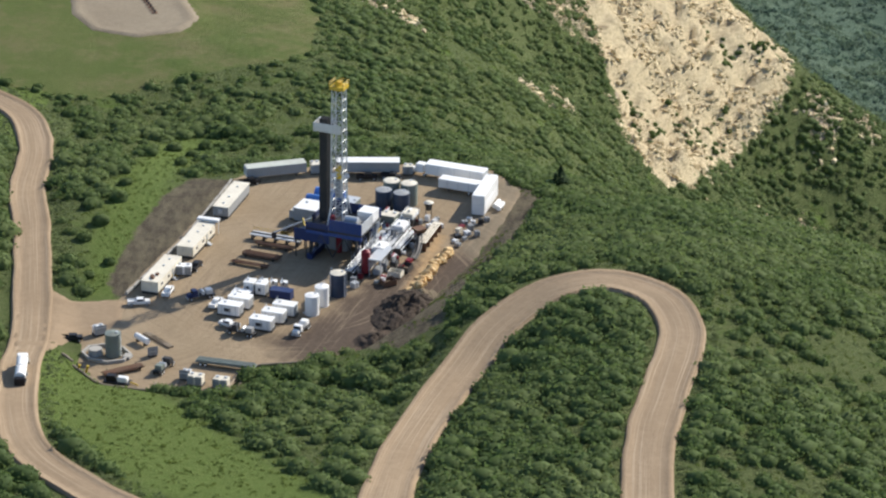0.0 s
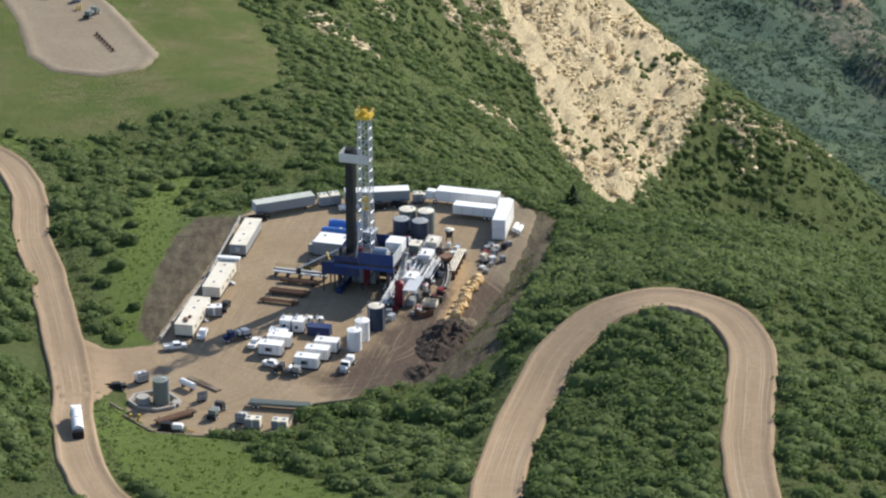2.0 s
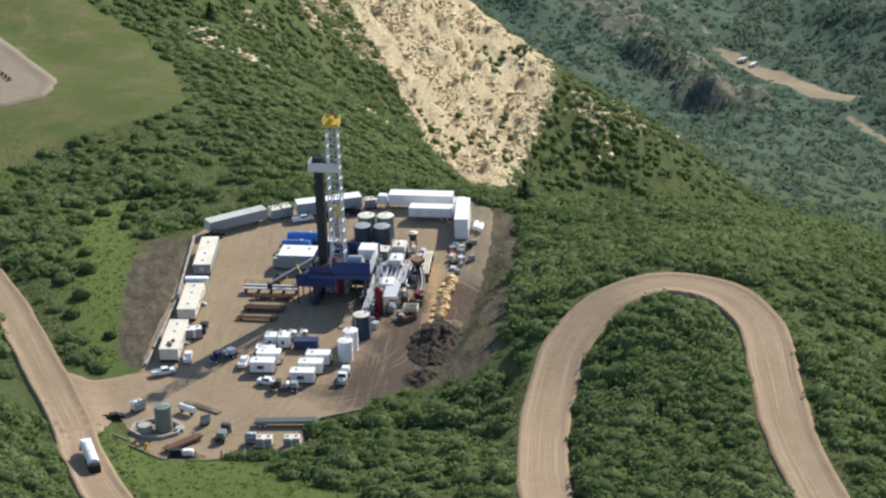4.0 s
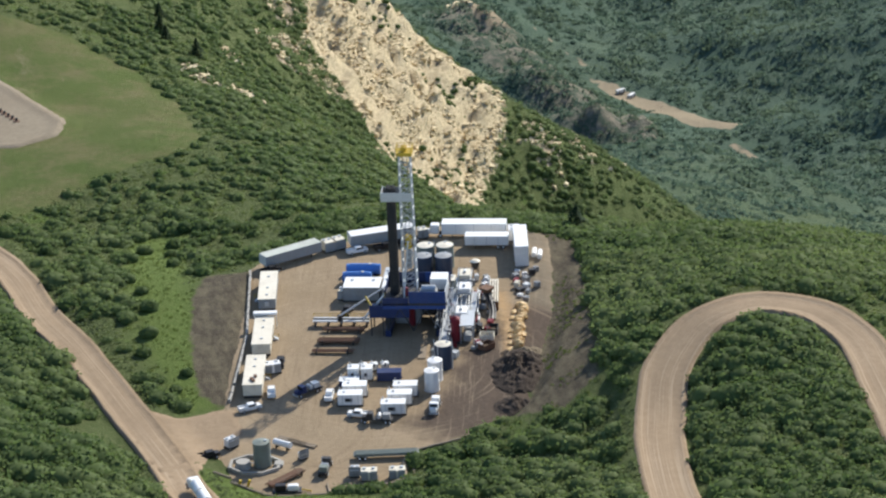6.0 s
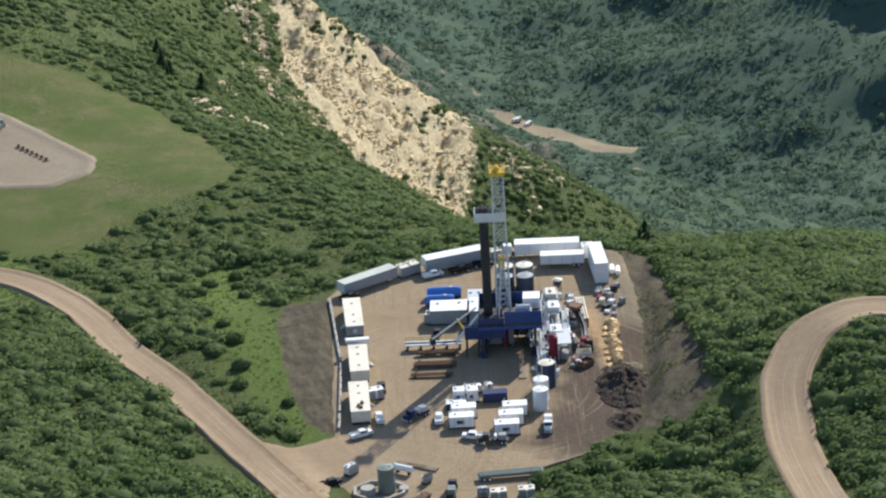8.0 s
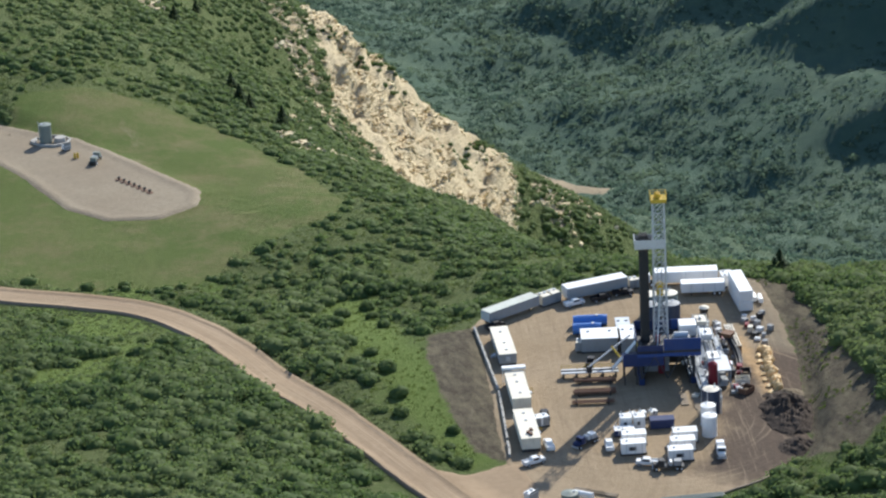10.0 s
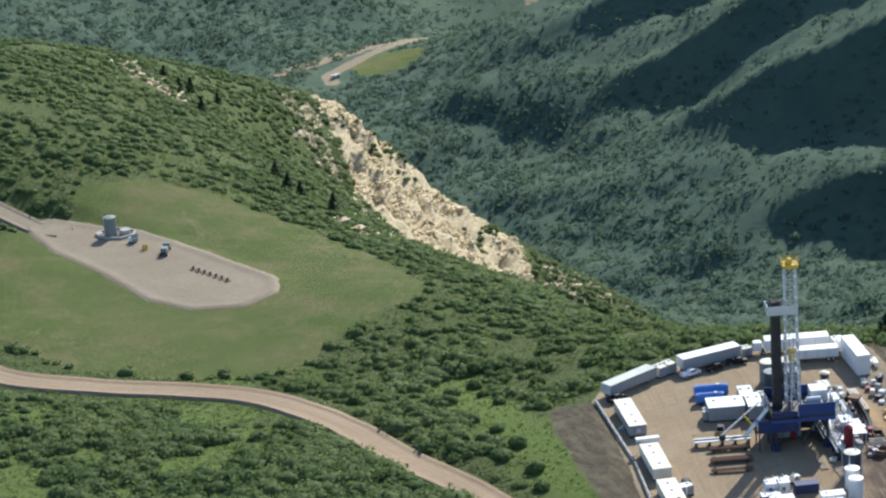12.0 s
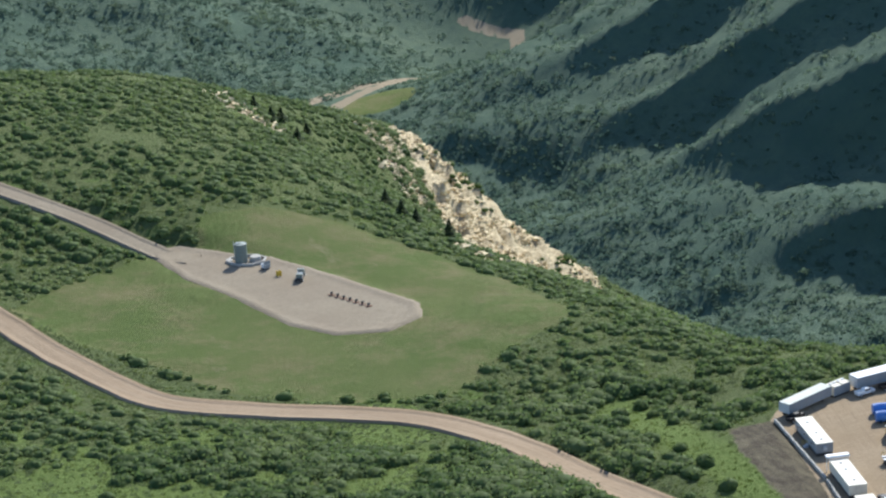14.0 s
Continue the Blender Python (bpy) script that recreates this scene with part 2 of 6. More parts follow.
def to_line(x, y, line):
    """Distance from a polyline and the way along it."""
    best, along, run = np.full(np.shape(x), 1e9), np.zeros(np.shape(x)), 0.0
    for (ax, ay), (bx, by) in zip(line, line[1:]):
        dx, dy = bx - ax, by - ay
        far = math.hypot(dx, dy)
        s = np.clip(((x - ax) * dx + (y - ay) * dy) / far**2, 0, 1)
        d = np.hypot(x - ax - s * dx, y - ay - s * dy)
        along = np.where(d < best, run + s * far, along)
        best = np.minimum(best, d)
        run += far
    return best, along


def inside(x, y, ring):
    """Signed distance to a closed ring, above zero inside."""
    d, _ = to_line(x, y, ring + ring[:1])
    odd = np.zeros(np.shape(x), bool)
    for (ax, ay), (bx, by) in zip(ring, ring[1:] + ring[:1]):
        if ay != by:
            odd ^= ((ay > y) != (by > y)) & (x < (bx - ax) * (y - ay) / (by - ay) + ax)
    return np.where(odd, d, -d)


def smooth(v, lo, hi):
    s = np.clip((v - lo) / (hi - lo), 0, 1)
    return s * s * (3 - 2 * s)


PAD_RING = [(-52, -33), (-31, 45), (-27, 52), (-12, 57), (14, 60), (38, 57), (46, 44), (42, 25), (36, 0), (26, -25), (16, -50), (8, -60), (-4, -64), (-17, -68), (-22, -82), (-40, -83), (-52, -80), (-58, -70), (-63, -62), (-68, -62), (-73, -66), (-76, -50), (-78, -30), (-72, -30), (-66, -36), (-58, -35)]
GRAVEL_RING = [(-108, 268), (-101, 242), (-96, 212), (-88, 198), (-74, 193), (-62, 199), (-58, 209), (-64, 228), (-71, 250), (-79, 271), (-88, 281), (-99, 297), (-109, 296)]
MEADOW_RING = [(-96, 291), (-88, 307), (-67, 309), (-45, 296), (-27, 268), (-19, 228), (-20, 176), (-32, 168), (-43, 163), (-66, 145), (-81, 135), (-109, 144), (-133, 166), (-150, 212), (-166, 240), (-172, 254), (-151, 271), (-113, 291)]
CLIFF_RING = [(66, 466), (75, 440), (79, 415), (88, 376), (99, 360), (113, 388), (121, 428), (132, 460), (148, 492), (158, 520), (156, 536), (133, 545), (118, 549), (106, 556), (90, 557), (80, 546), (76, 505)]
EAST_FILL_RING = [(46, 50), (54, 40), (49, 15), (42, -14), (36, -41), (28, -66), (18, -72), (8, -64), (16, -50), (26, -25), (36, 0), (42, 25), (44, 42)]
WEST_FILL_RING = [(-31, 47), (-42, 51), (-49, 33), (-54, 7), (-57, -19), (-54, -31), (-51, -31), (-40, 6)]
MAIN_ROAD = [(-215, 380), (-195, 320), (-178, 268), (-170, 235), (-165, 210), (-154, 170), (-134, 149), (-112, 131), (-97, 110), (-89, 76), (-86, 40), (-81, 12), (-75, -28), (-71, -60), (-70, -82), (-66, -115), (-58, -142), (-43, -165), (-20, -188), (0, -200)]
PAD_ROAD = [(-76, -42), (-66, -41), (-56, -43)]
HAIRPIN_ROAD = [(18, -205), (19.5, -172), (22, -145), (28, -115), (34, -95), (40, -79), (50, -66), (59, -61.5), (69, -60), (80, -68), (84, -83), (83, -96), (79, -120), (75.5, -141), (74, -171), (74, -205)]
GRAVEL_ROAD = [(-172, 412), (-140, 348), (-121, 319), (-106, 292), (-100, 282)]
ROADS = [(MAIN_ROAD, 4.2), (HAIRPIN_ROAD, 4.7), (GRAVEL_ROAD, 3.6)]


def raw_height(x, y):
    z = PLATE(x, y)
    crest = np.zeros(np.shape(x))
    for line, amp in SPURS:
        d, _ = to_line(x, y, line)
        shift = to_line(x + 3, y + 5, line)[0] - d
        width = 26 + 36 * smooth(shift, -5, 5)
        crest = np.maximum(crest, amp * np.exp(-((d / width) ** 0.95)))
    slope = smooth(x, 600, 760) * smooth(y, 800, 1000) * (1 - smooth(y, 1800, 2100))
    z = z - 31 * (1 - crest) * slope
    crag = smooth(to_line(x, y, CRAG_LINE)[0], 42, 12)
    z = z + crag * (fbm(x, y, 34, 4, 71) - 0.35) * 42
    far = smooth(y, 560, 900)
    far = far * (0.12 + 0.88 * smooth(to_line(x, y, VALLEY_ROAD)[0], 15, 130))
    z = z + far * (fbm(x + 0.4 * y, y, 160, 4, 3) - 0.5) * 40 + far * (fbm(x, y, 40, 3, 9) - 0.5) * 8
    z = z + slope * (fbm(0.3 * (0.86 * x - 0.5 * y), 0.5 * x + 0.86 * y, 44, 3, 61) - 0.5) * 16
    return z


def graded(line):
    """Heights along a road, smoothed."""
    p = np.array(line, float)
    z = raw_height(p[:, 0], p[:, 1])
    for _ in range(2):
        z[1:-1] = 0.25 * z[:-2] + 0.5 * z[1:-1] + 0.25 * z[2:]
    return z


def densify(line, step=3.0):
    """A smooth curve through the plan points (Catmull-Rom)."""
    p = np.array(line, float)
    p = np.vstack([2 * p[0] - p[1], p, 2 * p[-1] - p[-2]])
    out = []
    for a, b, c, d in zip(p, p[1:], p[2:], p[3:]):
        n = max(2, int(np.hypot(*(c - b)[:2]) / step))
        for k in range(n):
            s = k / n
            out.append(0.5 * (2 * b + (c - a) * s + (2 * a - 5 * b + 4 * c - d) * s * s + (3 * b - a - 3 * c + d) * s**3))
    out.append(p[-2])
    return np.array(out)


def leveled(line):
    z = graded(line)
    if line is GRAVEL_ROAD:
        z[-2:] = GRAVEL_Z
        z[-3] = 0.5 * (z[-4] + GRAVEL_Z)
    return z


GRAVEL_Z = float(np.mean(raw_height(*np.array(GRAVEL_RING, float).T)))
ROAD_LINES = [(densify(np.c_[np.array(line, float), leveled(line)]), half) for line, half in ROADS]


def land(x, y):
    """The finished height of the ground."""
    z = raw_height(x, y)
    rock = smooth(inside(x, y, CLIFF_RING), -4, 6)
    lumps = (fbm(x + 0.5 * y, y - 0.5 * x, 14, 4, 21) - 0.5) * 11 + np.abs(fbm(x, y, 30, 3, 5) - 0.5) * 16 - 2
    lumps = lumps + 1.5 * np.sin(0.9 * z + 5 * fbm(x, y, 45, 2, 13))
    z = z + rock * lumps
    z = z + (1 - rock) * (fbm(x, y, 25, 3, 2) - 0.5) * 2.0 * smooth(np.abs(x) + np.abs(y), 60, 160)
    w = smooth(inside(x, y, PAD_RING), -6, 0.5)
    z = z * (1 - w) + w * 0.0
    w = smooth(inside(x, y, GRAVEL_RING), -8, 1)
    z = z * (1 - w) + w * GRAVEL_Z
    for line, half in ROAD_LINES:
        near = (np.min(line[:, 0]) - 20 < x) & (x < np.max(line[:, 0]) + 20) & (np.min(line[:, 1]) - 20 < y) & (y < np.max(line[:, 1]) + 20)
        if not near.any():
            continue
        px, py = x[near], y[near]
        d2 = (px[:, None] - line[None, ::2, 0]) ** 2 + (py[:, None] - line[None, ::2, 1]) ** 2
        k = 1 / (d2 + 4) ** 2
        level = (k * line[None, ::2, 2]).sum(1) / k.sum(1)
        d = np.sqrt(d2.min(1))
        w = 1 - smooth(d, half + 0.5, half + 8)
        z[near] = z[near] * (1 - w) + (level - 0.25) * w
    return z


def spaced(stops):
    out = []
    for (a, step), (b, _) in zip(stops, stops[1:]):
        out += list(np.arange(a, b, step))
    return np.array(out + [stops[-1][0]], float)


GX = spaced([(-4300, 260), (-1200, 60), (-420, 14), (-230, 2.0), (200, 5), (320, 7), (1000, 20), (1200, 40), (1800, 150), (4300, 150)])
GY = spaced([(-1500, 120), (-420, 20), (-200, 2.0), (600, 6), (760, 8), (1900, 14), (2200, 30), (2700, 120), (4400, 120)])


def mesh_object(name, verts, faces, mat, parent=None):
    me = bpy.data.meshes.new(name)
    me.from_pydata([tuple(v) for v in verts], [], faces)
    me.materials.append(mat)
    ob = new(name, me)
    if parent:
        ob.parent = parent
    return ob


def fast_mesh(name, verts, faces, mat, smooth_shade=False):
    """A mesh from numpy arrays; faces all have the same number of corners."""
    me = bpy.data.meshes.new(name)
    n, c = faces.shape
    me.vertices.add(len(verts))
    me.vertices.foreach_set("co", np.asarray(verts, np.float32).ravel())
    me.loops.add(n * c)
    me.loops.foreach_set("vertex_index", faces.astype(np.int32).ravel())
    me.polygons.add(n)
    me.polygons.foreach_set("loop_start", np.arange(0, n * c, c, dtype=np.int32))
    me.polygons.foreach_set("loop_total", np.full(n, c, np.int32))
    me.materials.append(mat)
    me.update(calc_edges=True)
    me.polygons.foreach_set("use_smooth", np.full(n, smooth_shade))
    return new(name, me)


def float_layer(ob, name, values):
    ob.data.attributes.new(name, "FLOAT", "POINT").data.foreach_set("value", np.asarray(values, np.float32).ravel())


def ground_material():
    m, t, b = material("hillside", 0.95)
    b.inputs["Specular IOR Level"].default_value = 0.08

    def layer(name, lo, hi, wobble=2.0, size=0.25):
        a = t.nodes.new("ShaderNodeAttribute")
        a.attribute_name = name
        s = t.nodes.new("ShaderNodeMath")
        s.operation = "MULTIPLY_ADD"
        t.links.new(noise_of(t, size, 5, 0.7), s.inputs[0])
        s.inputs[1].default_value = wobble * 2
        add = t.nodes.new("ShaderNodeMath")
        add.operation = "SUBTRACT"
        t.links.new(a.outputs["Fac"], add.inputs[0])
        add.inputs[1].default_value = wobble
        t.links.new(add.outputs[0], s.inputs[2])
        return ramp(t, s.outputs[0], lo, hi)

    fine = ramp(t, noise_of(t, 0.75, 8, 0.8), 0.36, 0.64)
    wide = ramp(t, noise_of(t, 0.018, 6, 0.6), 0.38, 0.62)
    scrub = mix(t, fine, mix(t, wide, (0.08, 0.118, 0.036), (0.108, 0.144, 0.048)), (0.152, 0.172, 0.07))
    scrub = mix(t, ramp(t, noise_of(t, 0.05, 5, 0.7), 0.58, 0.7), scrub, (0.115, 0.18, 0.035))
    grass = mix(t, wide, (0.115, 0.16, 0.042), (0.155, 0.18, 0.06))
    grass = mix(t, ramp(t, noise_of(t, 0.06, 7, 0.7), 0.45, 0.7), grass, (0.235, 0.205, 0.1))
    grass = mix(t, ramp(t, noise_of(t, 0.05, 7, 0.75, (1, 0.4, 1)), 0.6, 0.72), grass, (0.3, 0.26, 0.15))
    grass = mix(t, mix(t, fine, (0, 0, 0), (0.35, 0.35, 0.35)), grass, (0.1, 0.13, 0.035))
    rock_fine = ramp(t, noise_of(t, 0.5, 9, 0.75, (1, 1, 2.2)), 0.3, 0.62)
    rock = mix(t, rock_fine, (0.53, 0.415, 0.245), (0.82, 0.685, 0.44))
    beds = ramp(t, noise_of(t, 0.55, 5, 0.65, (0.1, 0.1, 1.5)), 0.56, 0.68)
    rock = mix(t, mix(t, beds, (0, 0, 0), (0.75, 0.75, 0.75)), rock, (0.36, 0.265, 0.165))
    rock = mix(t, ramp(t, noise_of(t, 0.3, 7, 0.75), 0.58, 0.66), rock, (0.25, 0.19, 0.115))
    # far scrub ground, its colour shifted to blue-green to stand in for haze
    hazy_valley = mix(t, ramp(t, noise_of(t, 0.012, 8, 0.7), 0.35, 0.65), (0.08, 0.13, 0.092), (0.125, 0.17, 0.112))
    hazy_valley = mix(t, ramp(t, noise_of(t, 0.11, 6, 0.8), 0.46, 0.66), hazy_valley, (0.085, 0.128, 0.095))
    crag = mix(t, ramp(t, noise_of(t, 0.09, 8, 0.8, (1, 1, 0.4)), 0.44, 0.62), (0.09, 0.12, 0.085), (0.3, 0.26, 0.2))
    bare = mix(t, fine, (0.3, 0.245, 0.165), (0.4, 0.33, 0.23))
    lush = mix(t, fine, (0.125, 0.185, 0.042), (0.175, 0.225, 0.065))
    c = mix(t, layer("hazy_valley", -10.0, 10.0, 8, 0.05), scrub, hazy_valley)
    c = mix(t, layer("crag", -6.0, 6.0, 14, 0.04), c, crag)
    c = mix(t, layer("lush", -4.0, 4.0, 6, 0.06), c, lush)
    c = mix(t, layer("meadow", -0.7, 0.7, 1.5, 0.2), c, grass)
    c = mix(t, layer("outcrop", -0.4, 0.4, 6, 0.12), c, mix(t, fine, (0.36, 0.28, 0.19), (0.58, 0.47, 0.33)))
    c = mix(t, layer("rock", -0.5, 0.5, 9.0, 0.09), c, rock)
    c = mix(t, layer("bare", -0.8, 0.8, 3, 0.15), c, bare)
    c = mix(t, layer("fill", -0.5, 0.5, 2.5, 0.25), c, mix(t, ramp(t, noise_of(t, 0.35, 8, 0.75, (1, 0.35, 1)), 0.42, 0.66), mix(t, fine, (0.088, 0.073, 0.054), (0.148, 0.123, 0.087)), (0.235, 0.198, 0.128)))
    t.links.new(c, b.inputs["Base Color"])
    bump(t, b, noise_of(t, 0.7, 9, 0.85), 1.0, 1.6)
    return m


gx, gy = np.meshgrid(GX, GY)
gz = np.concatenate([land(gx[a:a + 40].ravel(), gy[a:a + 40].ravel()) for a in range(0, len(GY), 40)]).reshape(gx.shape)
nx, ny = len(GX), len(GY)
idx = np.arange(nx * ny).reshape(ny, nx)
quads = np.stack([idx[:-1, :-1], idx[:-1, 1:], idx[1:, 1:], idx[1:, :-1]], -1).reshape(-1, 4)
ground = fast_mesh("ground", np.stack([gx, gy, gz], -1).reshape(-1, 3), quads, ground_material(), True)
tagged(ground, "green scrub hillside dropping into a deep canyon", "ground", kind="structure")
fx, fy = gx.ravel(), gy.ravel()
bare = np.maximum.reduce([inside(fx, fy, r) for r in RIVER_BARE] + [6.5 - to_line(fx, fy, VALLEY_ROAD)[0], 8 - to_line(fx, fy, [(505, 1794), (560, 1812), (605, 1832), (650, 1842)])[0], 13 - np.hypot(fx - 388, (fy - 1455) * 0.6)])
SCARS = [((-13, 470), 9), ((-8, 458), 6), ((-2, 283), 8), ((6, 272), 6), ((46, 408), 6), ((52, 300), 6), ((170, 505), 8), ((190, 520), 7), ((210, 545), 6), ((70, 440), 8), ((145, 420), 7), ((160, 440), 6), ((40, 420), 5), ((20, 350), 5), ((60, 340), 6), ((240, 580), 8), ((372, 1480), 10), ((62, 490), 8), ((66, 520), 7), ((60, 475), 6), ((72, 535), 7), ((58, 445), 7), ((60, 425), 6)]
outcrop = np.maximum.reduce([r - np.hypot((fx - a) * 1.3, (fy - b) * 0.6) for (a, b), r in SCARS] + [0.55 * inside(fx, fy, CLIFF_RING) - 1])
float_layer(ground, "crag", 30 - to_line(fx, fy, CRAG_LINE)[0])
float_layer(ground, "rock", inside(fx, fy, CLIFF_RING))
float_layer(ground, "outcrop", outcrop)
float_layer(ground, "meadow", np.maximum(inside(fx, fy, MEADOW_RING), 30 - np.hypot(fx - 590, fy - 1760)))
float_layer(ground, "fill", np.maximum(inside(fx, fy, EAST_FILL_RING), inside(fx, fy, WEST_FILL_RING)))
float_layer(ground, "bare", bare)
west_bench = smooth(-fx, 86, 98) * smooth(fy, 15, 50) * (1 - smooth(fy, 150, 175))
float_layer(ground, "lush", np.maximum.reduce([np.where(west_bench > 0.5, 70 * (0.5 - fbm(fx, fy, 22, 3, 31)), -50), 9 - to_line(fx, fy, [(-55, -24), (-57, 10), (-56, 45), (-52, 80), (-47, 102)])[0], 18 - to_line(fx, fy, [(-58, -84), (-50, -100), (-30, -132), (-8, -172)])[0]]))
# mask of the haze-tinted ground, growing with distance
float_layer(ground, "hazy_valley", np.clip(0.05 * (fy - 700), -20, 20))


def ribbon(name, line, half, mat, label):
    """A dirt road with a crown, two shoulders and low banks."""
    d = np.gradient(line[:, :2], axis=0)
    side = np.c_[d[:, 1], -d[:, 0]] / np.hypot(d[:, 0], d[:, 1])[:, None]
    cuts = np.array([-1.25, -1.08, -0.9, -0.45, 0, 0.45, 0.9, 1.08, 1.25])
    rise = np.array([-0.6, 0.5, 0.0, 0.05, 0.12, 0.05, 0.0, 0.5, -0.6])
    n = len(line)
    wob = 1 + 0.12 * (np.array([vnoise(np.arange(n) * 3.0, np.zeros(n) + s, 9, 40 + s) for s in range(2)]) - 0.5)
    v, across = [], []
    along = np.r_[0, np.cumsum(np.hypot(*np.diff(line[:, :2], axis=0).T))]
    for k, (c, r) in enumerate(zip(cuts, rise)):
        w = wob[0 if c < 0 else 1]
        v.append(np.c_[line[:, :2] + side * (c * half * w)[:, None], line[:, 2] + r + 0.05])
        across.append(np.c_[np.full(n, c * half), along, np.zeros(n)])
    v, m = np.stack(v, 1), len(cuts)
    i = np.arange(n * m).reshape(n, m)
    q = np.stack([i[:-1, :-1], i[:-1, 1:], i[1:, 1:], i[1:, :-1]], -1).reshape(-1, 4)
    ob = fast_mesh(name, v.reshape(-1, 3), q, mat, True)
    ob.data.attributes.new("across", "FLOAT_VECTOR", "POINT").data.foreach_set("vector", np.stack(across, 1).astype(np.float32).ravel())
    return tagged(ob, label, "road", kind="structure")


ribbon("road_1", *ROAD_LINES[0], ROAD, "tan graded dirt road with wheel tracks")
ribbon("road_2", *ROAD_LINES[1], ROAD, "tan dirt hairpin road with banked shoulders")
ribbon("road_3", *ROAD_LINES[2], GRAVEL, "grey gravel access road beside the meadow")


def plateau(name, ring, z, mat, label, step=1.5, rim=0.0, ragged=3):
    """A flat yard with an uneven outline that dips at its rim."""
    r = np.array(ring)
    xs, ys = np.arange(r[:, 0].min() - 3, r[:, 0].max() + 3, step), np.arange(r[:, 1].min() - 3, r[:, 1].max() + 3, step)
    x, y = np.meshgrid(xs, ys)
    s = inside(x, y, ring) + (fbm(x, y, 8, 3, 11) - 0.5) * ragged
    base = land(x.ravel(), y.ravel()).reshape(x.shape) + 0.2 if z is None else z
    zz = base + 0.1 + (fbm(x, y, 9, 3, 4) - 0.5) * 0.25 + rim * np.exp(-((s - 0.8) / 1.2) ** 2) - 0.8 * (1 - smooth(s, -2.5, -0.5))
    keep = s > -2.5
    i = np.arange(x.size).reshape(x.shape)
    ok = keep[:-1, :-1] & keep[:-1, 1:] & keep[1:, 1:] & keep[1:, :-1]
    q = np.stack([i[:-1, :-1], i[:-1, 1:], i[1:, 1:], i[1:, :-1]], -1)[ok]
    used = np.unique(q)
    back = np.zeros(x.size, int)
    back[used] = np.arange(len(used))
    v = np.stack([x, y, zz], -1).reshape(-1, 3)[used]
    return tagged(fast_mesh(name, v, back[q], mat, True), label, "ground", kind="structure")


def pad_material():
    """Compacted dirt with wet mud, ochre spill and grey fill worn into it, and wheel tracks."""
    m, t, b = material("pad_ground", 0.95)
    b.inputs["Specular IOR Level"].default_value = 0.1

    def blend(name, lo, hi, wobble, size):
        a = t.nodes.new("ShaderNodeAttribute")
        a.attribute_name = name
        s = t.nodes.new("ShaderNodeMath")
        s.operation, s.inputs[1].default_value = "MULTIPLY_ADD", wobble
        t.links.new(noise_of(t, size, 6, 0.7), s.inputs[0])
        t.links.new(a.outputs["Fac"], s.inputs[2])
        return ramp(t, s.outputs[0], lo + wobble / 2, hi + wobble / 2)

    fine = ramp(t, noise_of(t, 0.8, 8, 0.75), 0.3, 0.7)
    wide = ramp(t, noise_of(t, 0.055, 6), 0.35, 0.65)
    c = mix(t, wide, (0.285, 0.213, 0.132), (0.355, 0.272, 0.175))
    c = mix(t, mix(t, fine, (0, 0, 0), (0.45, 0.45, 0.45)), c, (0.205, 0.15, 0.097))
    c = mix(t, blend("apron", -3.0, 3.0, 9, 0.2), c, mix(t, fine, (0.17, 0.138, 0.098), (0.235, 0.19, 0.13)))
    c = mix(t, blend("mud", -4.0, 4.0, 16, 0.13), c, mix(t, fine, (0.07, 0.052, 0.04), (0.125, 0.093, 0.068)))
    c = mix(t, blend("ochre", -1.2, 1.2, 4, 0.4), c, mix(t, fine, (0.34, 0.22, 0.11), (0.48, 0.33, 0.18)))
    for name, lo in (("loop", 0.56), ("lane", 0.54)):
        a = t.nodes.new("ShaderNodeAttribute")
        a.attribute_name = name
        n = node(t, "ShaderNodeTexNoise", Scale=1.0, Detail=5.0, Roughness=0.65)
        mp = t.nodes.new("ShaderNodeMapping")
        mp.inputs["Scale"].default_value = (0.75, 0.035, 1)
        t.links.new(a.outputs["Vector"], mp.inputs["Vector"])
        t.links.new(mp.outputs[0], n.inputs["Vector"])
        c = mix(t, mix(t, ramp(t, n.outputs["Fac"], lo, lo + 0.1), (0, 0, 0), (0.32, 0.32, 0.32)), c, (0.37, 0.285, 0.19))
        c = mix(t, mix(t, ramp(t, n.outputs["Fac"], 0.44, 0.34), (0, 0, 0), (0.25, 0.25, 0.25)), c, (0.12, 0.085, 0.058))
    t.links.new(c, b.inputs["Base Color"])
    bump(t, b, noise_of(t, 1.2, 8, 0.75), 0.7, 0.5)
    return m


well_pad = plateau("well_pad", PAD_RING, 0.0, pad_material(), "brown compacted dirt drilling pad with muddy wheel tracks", 1.0)
co = np.empty(3 * len(well_pad.data.vertices), np.float32)
well_pad.data.vertices.foreach_get("co", co)
px, py = co.reshape(-1, 3).T[:2].astype(float)
float_layer(well_pad, "mud", 3 + inside(px, py, [(30, 0), (34, -6), (27, -30), (20, -48), (8, -60), (-6, -62), (-12, -55), (-2, -46), (3, -34), (9, -22), (20, -8)]))
float_layer(well_pad, "ochre", inside(px, py, [(24, 13), (27, 12), (25, 0), (22.5, -18), (19, -26), (16.5, -25), (20, -12), (22.5, 2)]))
float_layer(well_pad, "apron", inside(px, py, [(31, 22), (38, 54), (47, 46), (43, 25), (37, 0), (28, -26), (22, -26), (29, -2)]))
